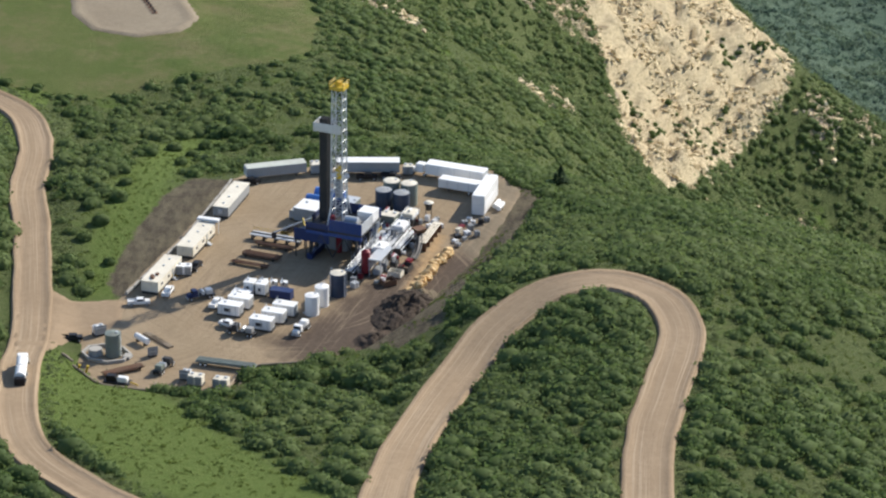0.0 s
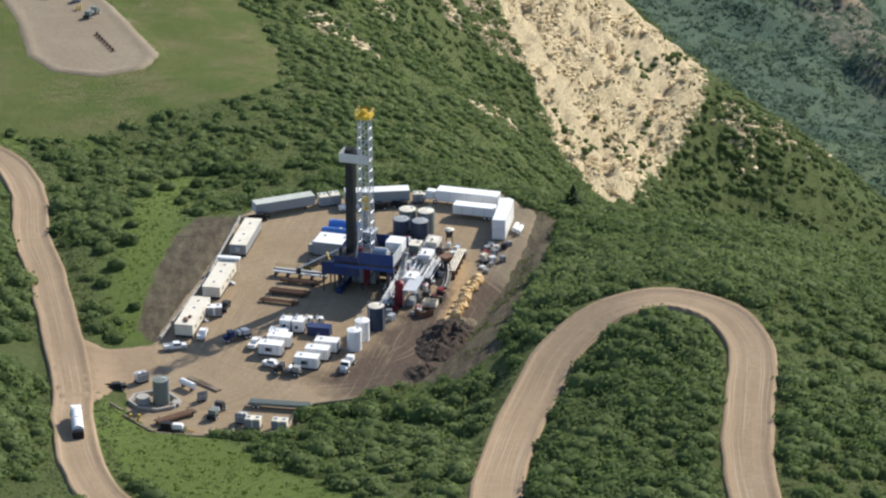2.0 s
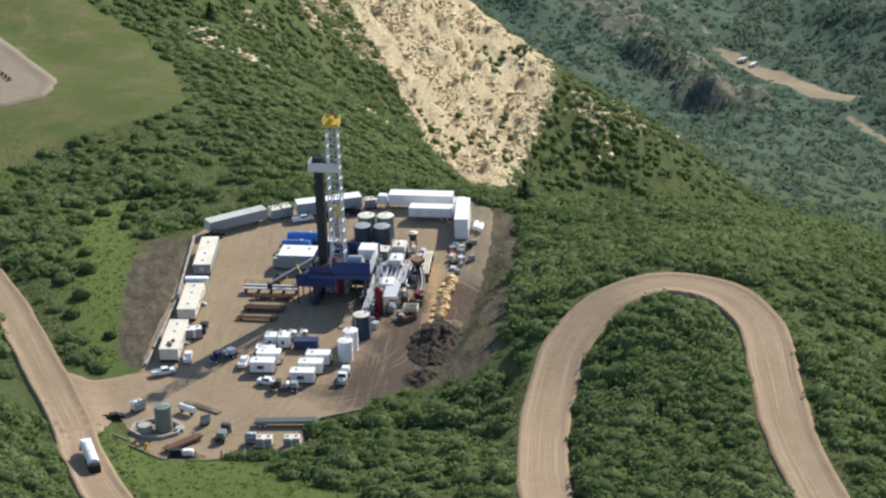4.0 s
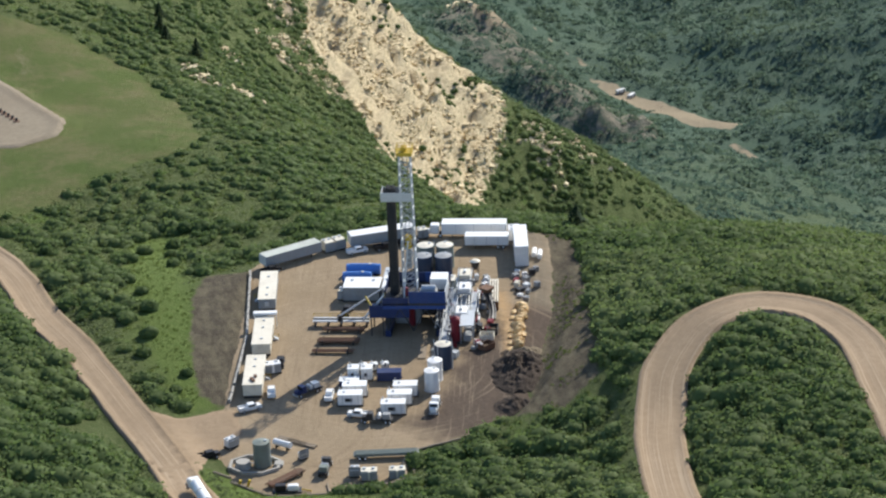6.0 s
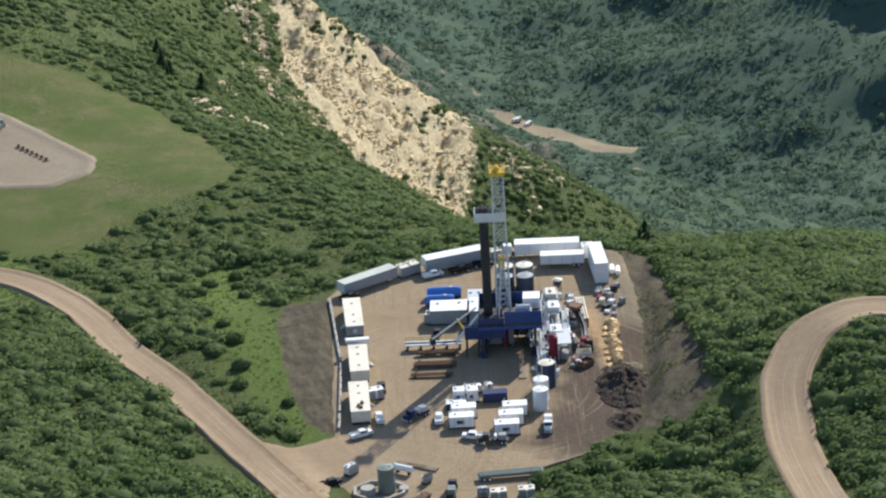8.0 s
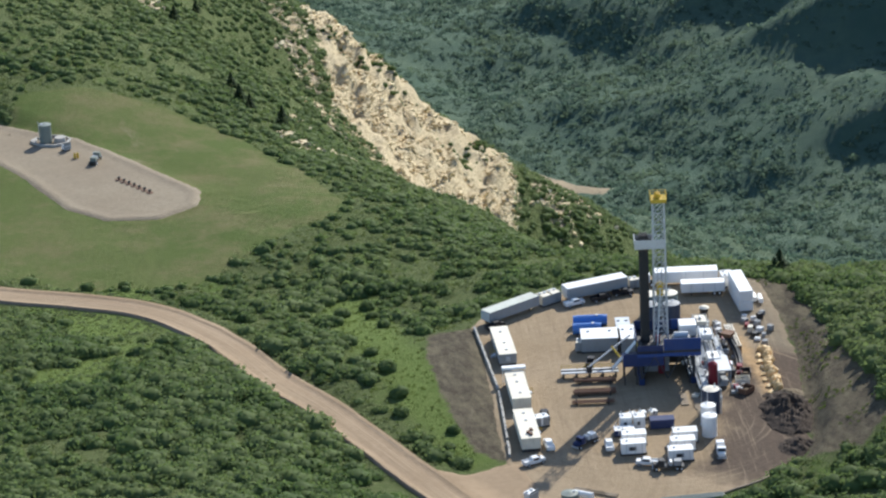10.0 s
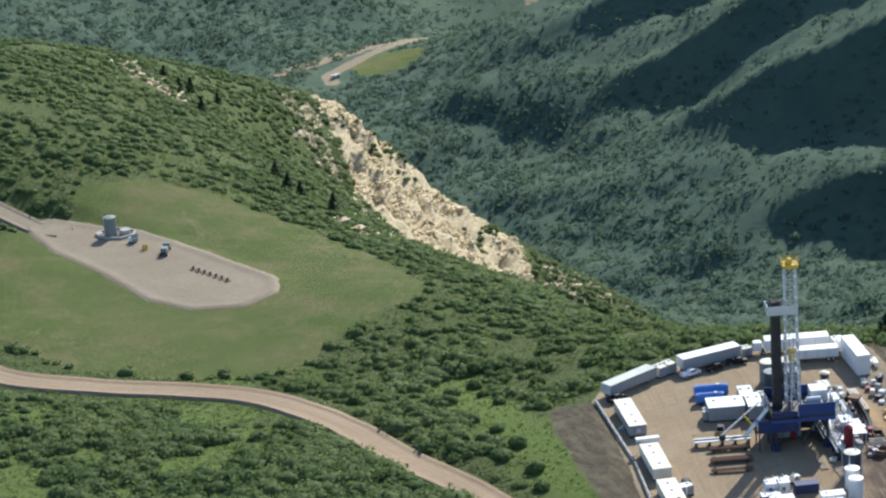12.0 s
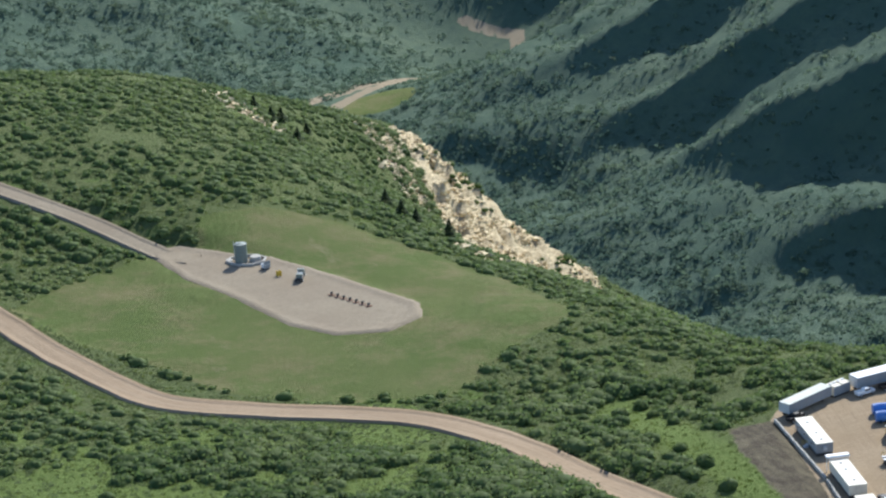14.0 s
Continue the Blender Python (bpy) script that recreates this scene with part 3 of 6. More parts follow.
for name, dist, run in (("loop", np.hypot(px + 12, py + 22), 26 * np.arctan2(py + 22, px + 12)), ("lane", to_line(px, py, [(-20, 50), (-48, -45), (-75, -50)])[0], py)):
    well_pad.data.attributes.new(name, "FLOAT_VECTOR", "POINT").data.foreach_set("vector", np.c_[dist, run, 0 * px].astype(np.float32).ravel())
plateau("gravel_pad", GRAVEL_RING, GRAVEL_Z, GRAVEL, "grey gravel pad in a mown meadow", 1.2, 0.35, 1.0)
plateau("pad_entrance", [(-79, -14), (-74, -27), (-65, -35), (-52, -35), (-52, -46), (-62, -56), (-67, -68), (-72, -72), (-76, -45)], None, ROAD, "tan dirt entrance between road and pad", 1.2)

# ---- plants ----
rng = np.random.default_rng(5)


def open_ground(x, y):
    """Where shrubs may stand: off the roads, yards, meadow and rock."""
    ok = (inside(x, y, PAD_RING) < -2) & (inside(x, y, GRAVEL_RING) < -2) & (inside(x, y, MEADOW_RING) < 0.5) & (inside(x, y, CLIFF_RING) < -1)
    ok &= (inside(x, y, EAST_FILL_RING) < 0) & (inside(x, y, WEST_FILL_RING) < -0.5)
    for line, half in ROADS:
        ok &= to_line(x, y, line)[0] > half + 3.0
    ok &= to_line(x, y, [(-80, -42), (-50, -40)])[0] > 13
    return ok


def ball(level):
    bm = bmesh.new()
    bmesh.ops.create_icosphere(bm, subdivisions=level, radius=1)
    bm.verts.ensure_lookup_table()
    out = np.array([v.co[:] for v in bm.verts]), np.array([[v.index for v in f.verts] for f in bm.faces])
    bm.free()
    return out


BALLS = {k: ball(k) for k in (1, 2)}


def leaf_cloud(points, sizes, per, blade, mat, name, squash=0.75, core=0):
    """Shrubs as clouds of small leaf clumps over a lumpy dome, all in one mesh."""
    n = len(points)
    d = rng.normal(size=(n, per, 3))
    d[..., 2] = np.abs(d[..., 2]) * 0.9 + 0.05
    d /= np.linalg.norm(d, axis=-1, keepdims=True)
    lobes = rng.normal(size=(n, 5, 3))
    lobes /= np.linalg.norm(lobes, axis=-1, keepdims=True)
    bulge = 0.72 + 0.38 * np.max(np.einsum("npk,nlk->npl", d, lobes), -1)
    r = bulge * (0.78 + 0.22 * rng.random((n, per)))
    c = d * r[..., None] * np.array([1, 1, squash]) * sizes[:, None, None] + points[:, None, :]
    a = rng.normal(size=(n, per, 3)) + d * 0.1
    b = np.cross(a, d + 0.5 * rng.normal(size=(n, per, 3)))
    a /= np.linalg.norm(a, axis=-1, keepdims=True)
    b /= np.linalg.norm(b, axis=-1, keepdims=True)
    s = (blade * (0.6 + 0.8 * rng.random((n, per))) * (0.7 + 0.2 * sizes[:, None]))[..., None]
    v = np.stack([c - s * a * 0.6 - s * b * 0.5, c + s * a * 0.7 - s * b * 0.35, c + s * b * 0.75], 2).reshape(-1, 3)
    f = np.arange(len(v)).reshape(-1, 3)
    smooth_from = len(f)
    if core:
        bv, bf = BALLS[core]
        swell = 0.72 + 0.38 * np.max(np.einsum("pk,nlk->npl", bv, lobes), -1)
        swell *= 0.82 + 0.22 * rng.random(swell.shape)
        w = bv[None] * swell[..., None] * np.array([1, 1, squash]) * 0.97 * sizes[:, None, None] + points[:, None, :]
        f = np.concatenate([f, (bf[None] + len(v) + len(bv) * np.arange(n)[:, None, None]).reshape(-1, 3)])
        v = np.concatenate([v, w.reshape(-1, 3)])
    ob = fast_mesh(name, v, f, mat)
    ob.data.polygons.foreach_set("use_smooth", np.arange(len(f)) >= smooth_from)
    return ob


def scatter(x0, x1, y0, y1, count, cover, size, test=None):
    """Points on the ground, thick where cover noise is high."""
    x, y = rng.uniform(x0, x1, count), rng.uniform(y0, y1, count)
    thick = fbm(x, y, 22, 3, 31)
    keep = (thick > cover) & open_ground(x, y)
    if test is not None:
        keep &= test(x, y)
    x, y, thick = x[keep], y[keep], thick[keep]
    s = size * (0.55 + 0.8 * rng.random(len(x))) * (0.7 + 1.2 * np.clip(thick - cover, 0, 0.4))
    return np.c_[x, y, land(x, y) - 0.1], s


LUSH_LINES = [([(-55, -24), (-57, 10), (-56, 45), (-52, 80), (-47, 102)], 7.5), ([(-58, -84), (-50, -100), (-30, -132), (-8, -172)], 17)]


def off_lush(x, y):
    return np.logical_and.reduce([to_line(x, y, line)[0] > w for line, w in LUSH_LINES])


def clear_verge(x, y):
    """Grass alone between the road and the meadow."""
    return (to_line(x, y, MAIN_ROAD)[0] > 13) | (y < 85)


def near_cover(x, y):
    """Closed scrub in the south and east, open clumps in the grass of the western bench."""
    west = smooth(-x, 85, 110) * smooth(y, 30, 80)
    return off_lush(x, y) & (fbm(x, y, 22, 3, 31) > 0.36 + 0.13 * west) & clear_verge(x, y)


pts, sz = scatter(-230, 190, -200, 130, 11000, 0.36, 3.2, near_cover)
more, size = scatter(30, 200, -200, 60, 4300, 0.24, 3.1, lambda x, y: (rng.random(len(x)) > 0.6 * smooth(x, 86, 96) * smooth(-y, 30, 60)))
big, big_size = scatter(-230, -95, 20, 130, 420, 0.42, 3.4, clear_verge)
edge, edge_size = scatter(-135, -82, -130, 45, 620, 0.1, 3.5)
more, size = np.r_[more, big, edge], np.r_[size, big_size, edge_size]
pts, sz = np.r_[pts, more], np.r_[sz, size]
near = leaf_cloud(pts, sz, 52, 0.45, OAK, "oak_scrub", core=1)
tagged(near, "dense green scrub oak covering the hillside", "shrubs", kind="stuff")
pts, sz = scatter(-230, 200, -200, 480, 24000, 0.2, 1.0, off_lush)
more, size = scatter(50, 330, 330, 680, 13000, 0.12, 1.9)
pts, sz = np.r_[pts, more], np.r_[sz, size]
sage = leaf_cloud(pts, sz, 16, 0.36, SAGE, "sagebrush")
tagged(sage, "low grey-green sagebrush between the oaks", "shrubs", kind="stuff")
pts, sz = scatter(-230, 200, -200, 340, 40000, 0.12, 0.62)
tufts = leaf_cloud(pts, sz, 6, 0.5, GRASS, "grass_tufts", 0.6)
tagged(tufts, "yellow-green grass tufts between the shrubs", "grass", kind="stuff")
pts, sz = scatter(-330, 260, 60, 640, 27000, 0.3, 2.2, lambda x, y: (y > 128 + 3 * np.sin(x)) & clear_verge(x, y))
mid = leaf_cloud(pts, sz, 13, 0.62, OAK, "hillside_scrub", core=1)
tagged(mid, "green scrub oak over the canyon rim", "shrubs", kind="stuff")
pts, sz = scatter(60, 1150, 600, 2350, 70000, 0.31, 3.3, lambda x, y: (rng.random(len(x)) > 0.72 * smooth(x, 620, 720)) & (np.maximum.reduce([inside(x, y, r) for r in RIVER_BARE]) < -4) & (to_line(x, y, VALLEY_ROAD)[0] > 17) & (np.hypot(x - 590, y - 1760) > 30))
crag_x, crag_y = rng.uniform(80, 152, 900), rng.uniform(380, 550, 900)
crag = (inside(crag_x, crag_y, CLIFF_RING) > 2) & (fbm(crag_x, crag_y, 18, 2, 51) > 0.62 - 0.14 * smooth(crag_x - 0.35 * crag_y, -60, -35))
crag_pts = np.c_[crag_x, crag_y, land(crag_x, crag_y)][crag]
tagged(leaf_cloud(crag_pts, 0.6 + 1.3 * rng.random(len(crag_pts)), 30, 0.5, OAK, "cliff_shrubs", core=1), "green shrubs rooted in the cliff cracks", "shrubs", kind="stuff")
far = leaf_cloud(pts, sz, 12, 1.0, HAZY_LEAF, "canyon_woods", 0.6)
tagged(far, "dark green woods on the canyon slopes, haze tinted into their colour", "trees", kind="stuff")

verge_x, verge_y = [], []
for line, half in ROAD_LINES[:2]:
    for _ in range(5):
        k = rng.integers(1, len(line) - 1, 2 * len(line))
        d = line[k + 1, :2] - line[k - 1, :2]
        d /= np.linalg.norm(d, axis=1, keepdims=True)
        off = (half + 1.2 + 3.6 * rng.random(len(k)) ** 1.4) * rng.choice((-1, 1), len(k))
        verge_x.append(line[k, 0] + d[:, 1] * off + rng.normal(size=len(k)))
        verge_y.append(line[k, 1] - d[:, 0] * off + rng.normal(size=len(k)))
vx, vy = np.concatenate(verge_x), np.concatenate(verge_y)
ok = np.logical_and.reduce([to_line(vx, vy, line)[0] > half + 1.0 for line, half in ROADS]) & (inside(vx, vy, PAD_RING) < -1) & (to_line(vx, vy, [(-80, -42), (-50, -40)])[0] > 10)
verge = np.c_[vx, vy, land(vx, vy)][ok]
tagged(leaf_cloud(verge, 0.35 + 0.6 * rng.random(len(verge)) ** 2, 14, 0.34, SAGE, "roadside_weeds"), "pale weeds and sage along the road banks", "weeds", kind="stuff")
wx, wy = rng.uniform(5, 56, 2600), rng.uniform(-75, 52, 2600)
ok = (inside(wx, wy, EAST_FILL_RING) > 1) & (fbm(wx, wy, 12, 2, 91) > 0.45)
weeds = np.c_[wx, wy, land(wx, wy)][ok]
tagged(leaf_cloud(weeds, 0.25 + 0.5 * rng.random(len(weeds)) ** 2, 8, 0.4, GRASS, "fill_weeds", 0.5), "thin dry weeds on the loose fill slope", "weeds", kind="stuff")

# ---- things ----


def part(name, bm, mat, parent, label=""):
    me = bpy.data.meshes.new(name)
    bm.to_mesh(me)
    bm.free()
    me.materials.append(mat)
    ob = new(name, me)
    ob.parent = parent
    if label:
        ob["label"] = label
    return ob


def box(x0, x1, y0, y1, z0, z1, bevel=0.05, bm=None):
    """A block between two corners, its edges rounded off."""
    bm = bm or bmesh.new()
    r = bmesh.ops.create_cube(bm, size=1, matrix=Matrix.Translation(((x0 + x1) / 2, (y0 + y1) / 2, (z0 + z1) / 2)) @ Matrix.Diagonal((x1 - x0, y1 - y0, z1 - z0, 1)))
    if bevel:
        edges = list({e for v in r["verts"] for e in v.link_edges})
        bmesh.ops.bevel(bm, geom=edges, offset=bevel, segments=2, affect="EDGES")
    return bm


def tube(a, b, r, r2=None, sides=8, bm=None):
    bm = bm or bmesh.new()
    a, b = Vector(a), Vector(b)
    m = Matrix.Translation((a + b) / 2) @ (b - a).to_track_quat("Z", "Y").to_matrix().to_4x4()
    bmesh.ops.create_cone(bm, cap_ends=True, segments=sides, radius1=r, radius2=r if r2 is None else r2, depth=(b - a).length, matrix=m)
    return bm


def drum(r, z0, z1, x=0, y=0, sides=28, r2=None, bm=None):
    return tube((x, y, z0), (x, y, z1), r, r2, sides, bm)


def rails(points, z, height=1.05, r=0.05, bm=None):
    """Handrails on posts along a line."""
    bm = bm or bmesh.new()
    for (ax, ay), (bx, by) in zip(points, points[1:]):
        n = max(1, int(math.hypot(bx - ax, by - ay) / 1.8))
        for k in range(n + 1):
            s = k / n
            tube((ax + (bx - ax) * s, ay + (by - ay) * s, z), (ax + (bx - ax) * s, ay + (by - ay) * s, z + height), r, sides=4, bm=bm)
        for h in (0.5, 1.0):
            tube((ax, ay, z + height * h), (bx, by, z + height * h), r, sides=4, bm=bm)
    return bm


def empty(name, label, category, group=""):
    return tagged(new(name), label, category, group)


def turned(deg, x, y, z=0.12):
    return pose(x, y, z, 0, 0, deg)


def place(ob, deg, x, y, z=0.12):
    ob.matrix_basis = turned(deg, x, y, z) @ Matrix.Diagonal((*ob.scale, 1))
    return ob


def wheel(parent, x, y, r=0.5, w=0.3, rim=WHITE):
    side = 1 if y > 0 else -1
    t = part("tyre", tube((x, y - w / 2, r), (x, y + w / 2, r), r, sides=16), RUBBER, parent)
    t.name = "wheel"
    part("rim", tube((x, y + side * (w / 2 - 0.02), r), (x, y + side * (w / 2 + 0.04), r), r * 0.55, sides=12), rim, t)
    return t


def pickup_truck(mat, label, group="pickups on the pad"):
    t = empty("pickup_truck", label, "truck", group)
    part("body", box(-2.8, 2.8, -0.95, 0.95, 0.5, 1.1, 0.12), mat, t)
    part("hood", box(1.3, 2.75, -0.9, 0.9, 1.1, 1.3, 0.1), mat, t)
    cab = bmesh.new()
    box(-0.7, 1.4, -0.88, 0.88, 1.1, 1.9, 0.0, cab)
    for v in cab.verts:
        if v.co.z > 1.5:
            v.co.x = v.co.x * 0.78 + 0.02
            v.co.y *= 0.86
    bmesh.ops.bevel(cab, geom=cab.edges[:], offset=0.08, segments=2, affect="EDGES")
    part("cab", cab, mat, t)
    ws = bmesh.new()
    box(1.16, 1.42, -0.76, 0.76, 1.2, 1.78, 0.02, ws)
    part("windscreen", ws, GLASS, t)
    for s in (-1, 1):
        part("side_window", box(-0.5, 1.0, s * 0.83 - 0.03, s * 0.83 + 0.03, 1.3, 1.76, 0.01), GLASS, t)
    bed = box(-2.75, -0.75, -0.92, -0.8, 1.1, 1.45, 0.03)
    box(-2.75, -0.75, 0.8, 0.92, 1.1, 1.45, 0.03, bed)
    box(-2.8, -2.68, -0.9, 0.9, 1.1, 1.45, 0.03, bed)
    part("bed", bed, mat, t)
    for x in (-1.8, 1.9):
        for y in (-0.85, 0.85):
            wheel(t, x, y, 0.42, 0.28, STEEL)
    return t


def truck_cab(t, x, mat, scale=1.0):
    """A conventional cab whose front stands at x + 3.4."""
    cab = box(x, x + 1.8, -1.15, 1.15, 1.0, 2.9, 0.15)
    part("cab", cab, mat, t)
    part("engine_hood", box(x + 1.8, x + 3.4, -0.95, 0.95, 0.9, 1.9, 0.2), mat, t)
    part("windscreen", box(x + 1.74, x + 1.86, -0.98, 0.98, 1.95, 2.65, 0.03), GLASS, t)
    part("bumper", box(x + 3.35, x + 3.6, -1.15, 1.15, 0.5, 0.85, 0.05), STEEL, t)
    part("exhaust_pipe", tube((x - 0.15, 0.95, 1.2), (x - 0.15, 0.95, 3.4), 0.09), STEEL, t)


def service_truck(mat, cab_mat, label, kind="box", group="white service trucks parked in rows"):
    t = empty("service_truck", label, "truck", group)
    part("chassis", box(-4.6, 4.4, -0.5, 0.5, 0.7, 1.05, 0.04), DARK_STEEL, t)
    truck_cab(t, 1.3, cab_mat)
    if kind == "tank":
        tank = tube((-4.6, 0, 2.05), (0.9, 0, 2.05), 1.15, sides=24)
        part("tank", tank, mat, t)
        part("tank_walkway", box(-4.2, 0.6, -0.35, 0.35, 3.16, 3.28, 0.03), STEEL, t)
        part("hatch", drum(0.35, 3.25, 3.5, -1.8, 0, 16), STEEL, t)
    elif kind == "box":
        part("cargo_box", box(-4.7, 1.0, -1.25, 1.25, 1.05, 3.3, 0.07), mat, t)
        part("rear_door", box(-4.76, -4.7, -1.1, 1.1, 1.2, 3.15, 0.01), STEEL, t)
    else:
        part("deck", box(-4.7, 1.0, -1.25, 1.25, 1.05, 1.25, 0.03), DARK_STEEL, t)
        part("pump_unit", box(-3.9, -1.6, -1.0, 1.0, 1.25, 2.6, 0.12), mat, t)
        part("hose_reel", tube((-0.6, -0.9, 1.9), (-0.6, 0.9, 1.9), 0.6, sides=16), STEEL, t)
    for x in (-3.9, -2.6, 3.7):
        for y in (-1.05, 1.05):
            wheel(t, x, y, 0.52, 0.34)
    t.scale = (0.76, 0.9, 0.9)
    return t


def office_trailer(length, width, height, wall, roof, label, group="trailers along the pad edge"):
    t = empty("office_trailer", label, "trailer", group)
    h, w = length / 2, width / 2
    part("wall", box(-h, h, -w, w, 0.75, height - 0.12, 0.06), wall, t)
    part("roof", box(-h - 0.1, h + 0.1, -w - 0.1, w + 0.1, height - 0.12, height, 0.04), roof, t)
    part("skirt", box(-h + 0.2, h - 0.2, -w + 0.15, w - 0.15, 0.0, 0.75, 0.02), DARK_STEEL, t)
    for x in (-0.33 * length, -0.05 * length, 0.3 * length):
        win = part("window", box(x - 0.6, x + 0.6, -w - 0.05, -w + 0.03, 1.75, 2.65, 0.02), WHITE, t)
        part("pane", box(x - 0.5, x + 0.5, -w - 0.07, -w - 0.03, 1.85, 2.55, 0.0), GLASS, win)
    door = part("door", box(0.12 * length - 0.45, 0.12 * length + 0.45, -w - 0.06, -w + 0.03, 0.85, 2.85, 0.02), GREY, t)
    part("door_handle", box(0.12 * length + 0.25, 0.12 * length + 0.33, -w - 0.13, -w - 0.06, 1.8, 1.9, 0.0), STEEL, door)
    st = bmesh.new()
    for k in range(4):
        box(0.12 * length - 0.6, 0.12 * length + 0.6, -w - 0.4 - 0.3 * k, -w - 0.1 - 0.3 * k, 0.0, 0.78 - 0.19 * k, 0.0, st)
    part("steps", st, STEEL, t)
    part("step_rail", rails([(0.12 * length - 0.65, -w - 0.1), (0.12 * length - 0.65, -w - 1.4)], 0.5, 1.1), YELLOW, t, "yellow painted step rail")
    part("air_conditioner", box(h, h + 0.6, -0.5, 0.5, 1.6, 2.6, 0.05), STEEL, t)
    for x in (-0.3 * length, 0.1 * length, 0.35 * length):
        part("roof_vent", box(x - 0.3, x + 0.3, -0.3, 0.3, height, height + 0.22, 0.04), STEEL, t)
    part("hitch", tube((-h, 0, 0.6), (-h - 1.2, 0, 0.5), 0.1), DARK_STEEL, t)
    return t


def semi_trailer(length, wall, roof, label, width=2.9, height=4.1, cab=None):
    t = empty("semi_trailer", label, "trailer", "semi-trailers along the pad edge")
    h, w = length / 2, width / 2
    part("cargo_body", box(-h, h, -w, w, 1.15, height - 0.05, 0.07), wall, t)
    part("roof", box(-h + 0.02, h - 0.02, -w + 0.02, w - 0.02, height - 0.06, height + 0.02, 0.03), roof, t)
    for x in (-h * 0.55, 0.05, h * 0.55):
        part("side_rib", box(x - 0.06, x + 0.06, -w - 0.04, -w + 0.02, 1.2, height - 0.1, 0.0), STEEL, t)
    part("underframe", box(-h + 0.5, h - 0.3, -0.5, 0.5, 0.85, 1.15, 0.02), DARK_STEEL, t)
    part("rear_door", box(h, h + 0.06, -w + 0.1, w - 0.1, 1.25, height - 0.2, 0.01), STEEL, t)
    for y in (-0.9, 0.9):
        part("landing_leg", box(-h + 2.6, -h + 2.8, y - 0.1, y + 0.1, 0.0, 1.1, 0.02), DARK_STEEL, t)
    for x in (h - 2.6, h - 1.3):
        for y in (-1.1, 1.1):
            wheel(t, x, y, 0.52, 0.4)
    if cab:
        part("tractor_cab", box(-h - 3.0, -h - 0.7, -1.2, 1.2, 1.0, 3.4, 0.2), cab, t)
        part("tractor_hood", box(-h - 4.6, -h - 3.0, -0.95, 0.95, 0.8, 1.9, 0.2), cab, t)
        part("windscreen", box(-h - 3.08, -h - 2.95, -1.0, 1.0, 2.1, 3.0, 0.03), GLASS, t)
        for x in (-h - 3.9, -h - 0.4):
            for y in (-1.05, 1.05):
                wheel(t, x, y, 0.52, 0.4)
    return t


def storage_tank(r, height, shell, top, label, name="storage_tank", group=""):
    t = empty(name, label, "tank", group)
    part("shell", drum(r, 0, height, sides=36), shell, t)
    part("roof", drum(r + 0.06, height, height + 0.35, sides=36, r2=0.25), top, t)
    for z in (0.12, height * 0.5, height - 0.05):
        part("band", drum(r + 0.05, z - 0.08, z + 0.08, sides=36), shell, t)
    part("hatch", drum(0.35, height + 0.1, height + 0.45, 0.5 * r, 0.2, 14), STEEL, t)
    lad = bmesh.new()
    for s in (-0.22, 0.22):
        tube((r + 0.15, s, 0), (r + 0.15, s, height + 0.9), 0.04, sides=4, bm=lad)
    for k in range(int(height / 0.4)):
        tube((r + 0.15, -0.22, 0.3 + 0.4 * k), (r + 0.15, 0.22, 0.3 + 0.4 * k), 0.025, sides=4, bm=lad)
    part("ladder", lad, STEEL, t)
    part("outlet_pipe", tube((-r - 0.6, 0, 0.6), (-r + 0.2, 0, 0.6), 0.14), STEEL, t)
    return t


RIG_TURN = -19.5

# the drilling rig: local x runs along the catwalk, local y away from it
rig = empty("drilling_rig", "tall steel drilling rig with lattice mast and blue floor walls", "drilling rig")
for x, w in ((-5.2, 1.4), (7.4, 1.4)):
    part("substructure_box", box(x - w / 2, x + w / 2, -7, 6, 0, 1.6, 0.05), DARK_BLUE, rig)
    for y in (-6.2, -2.0, 2.0, 5.2):
        part("substructure_post", box(x - 0.3, x + 0.3, y - 0.3, y + 0.3, 1.6, 8.4, 0.04), DARK_STEEL, rig)
    for y0, y1 in ((-6.2, -2.0), (2.0, -2.0), (2.0, 5.2)):
        part("substructure_brace", tube((x, y0, 1.6), (x, y1, 8.4), 0.2, sides=6), DARK_BLUE, rig)
# back sheet added to block light and make the rig's shadow solid
part("substructure_wall", box(-5.9, 8.1, 5.4, 5.6, 0.3, 8.4, 0.03), DARK_STEEL, rig)
part("accumulator_house", box(-4.2, 2.0, 0.6, 4.6, 0.2, 4.2, 0.1), GREY, rig)
part("floor_beam", box(-6.2, 9.2, -7.15, -6.55, 7.4, 8.4, 0.04), BLUE, rig)
part("floor_beam", box(-6.2, 9.2, -0.3, 0.3, 7.4, 8.4, 0.04), DARK_BLUE, rig)
for y in (-6.8, 5.0):
    for k in range(4):
        part("floor_truss", tube((-5.2 + 3.15 * k, y, 7.4 if k % 2 else 1.6), (-2.05 + 3.15 * k, y, 1.6 if k % 2 else 7.4), 0.17, sides=6), DARK_STEEL if y < 0 else DARK_BLUE, rig)
part("lower_deck", box(-9.6, -5.9, -6.6, -0.2, 5.6, 6.0, 0.04), DARK_BLUE, rig, "dark blue lower deck beside the floor")
part("deck_wall", box(-9.6, 0.2, -6.9, -6.7, 5.0, 8.2, 0.03), DARK_BLUE, rig, "dark blue sheet wall round the lower deck")
for x in (-9.3, -6.4):
    for y in (-6.2, -0.6):
        part("deck_post", box(x - 0.15, x + 0.15, y - 0.15, y + 0.15, 0, 5.6, 0.02), DARK_STEEL, rig)
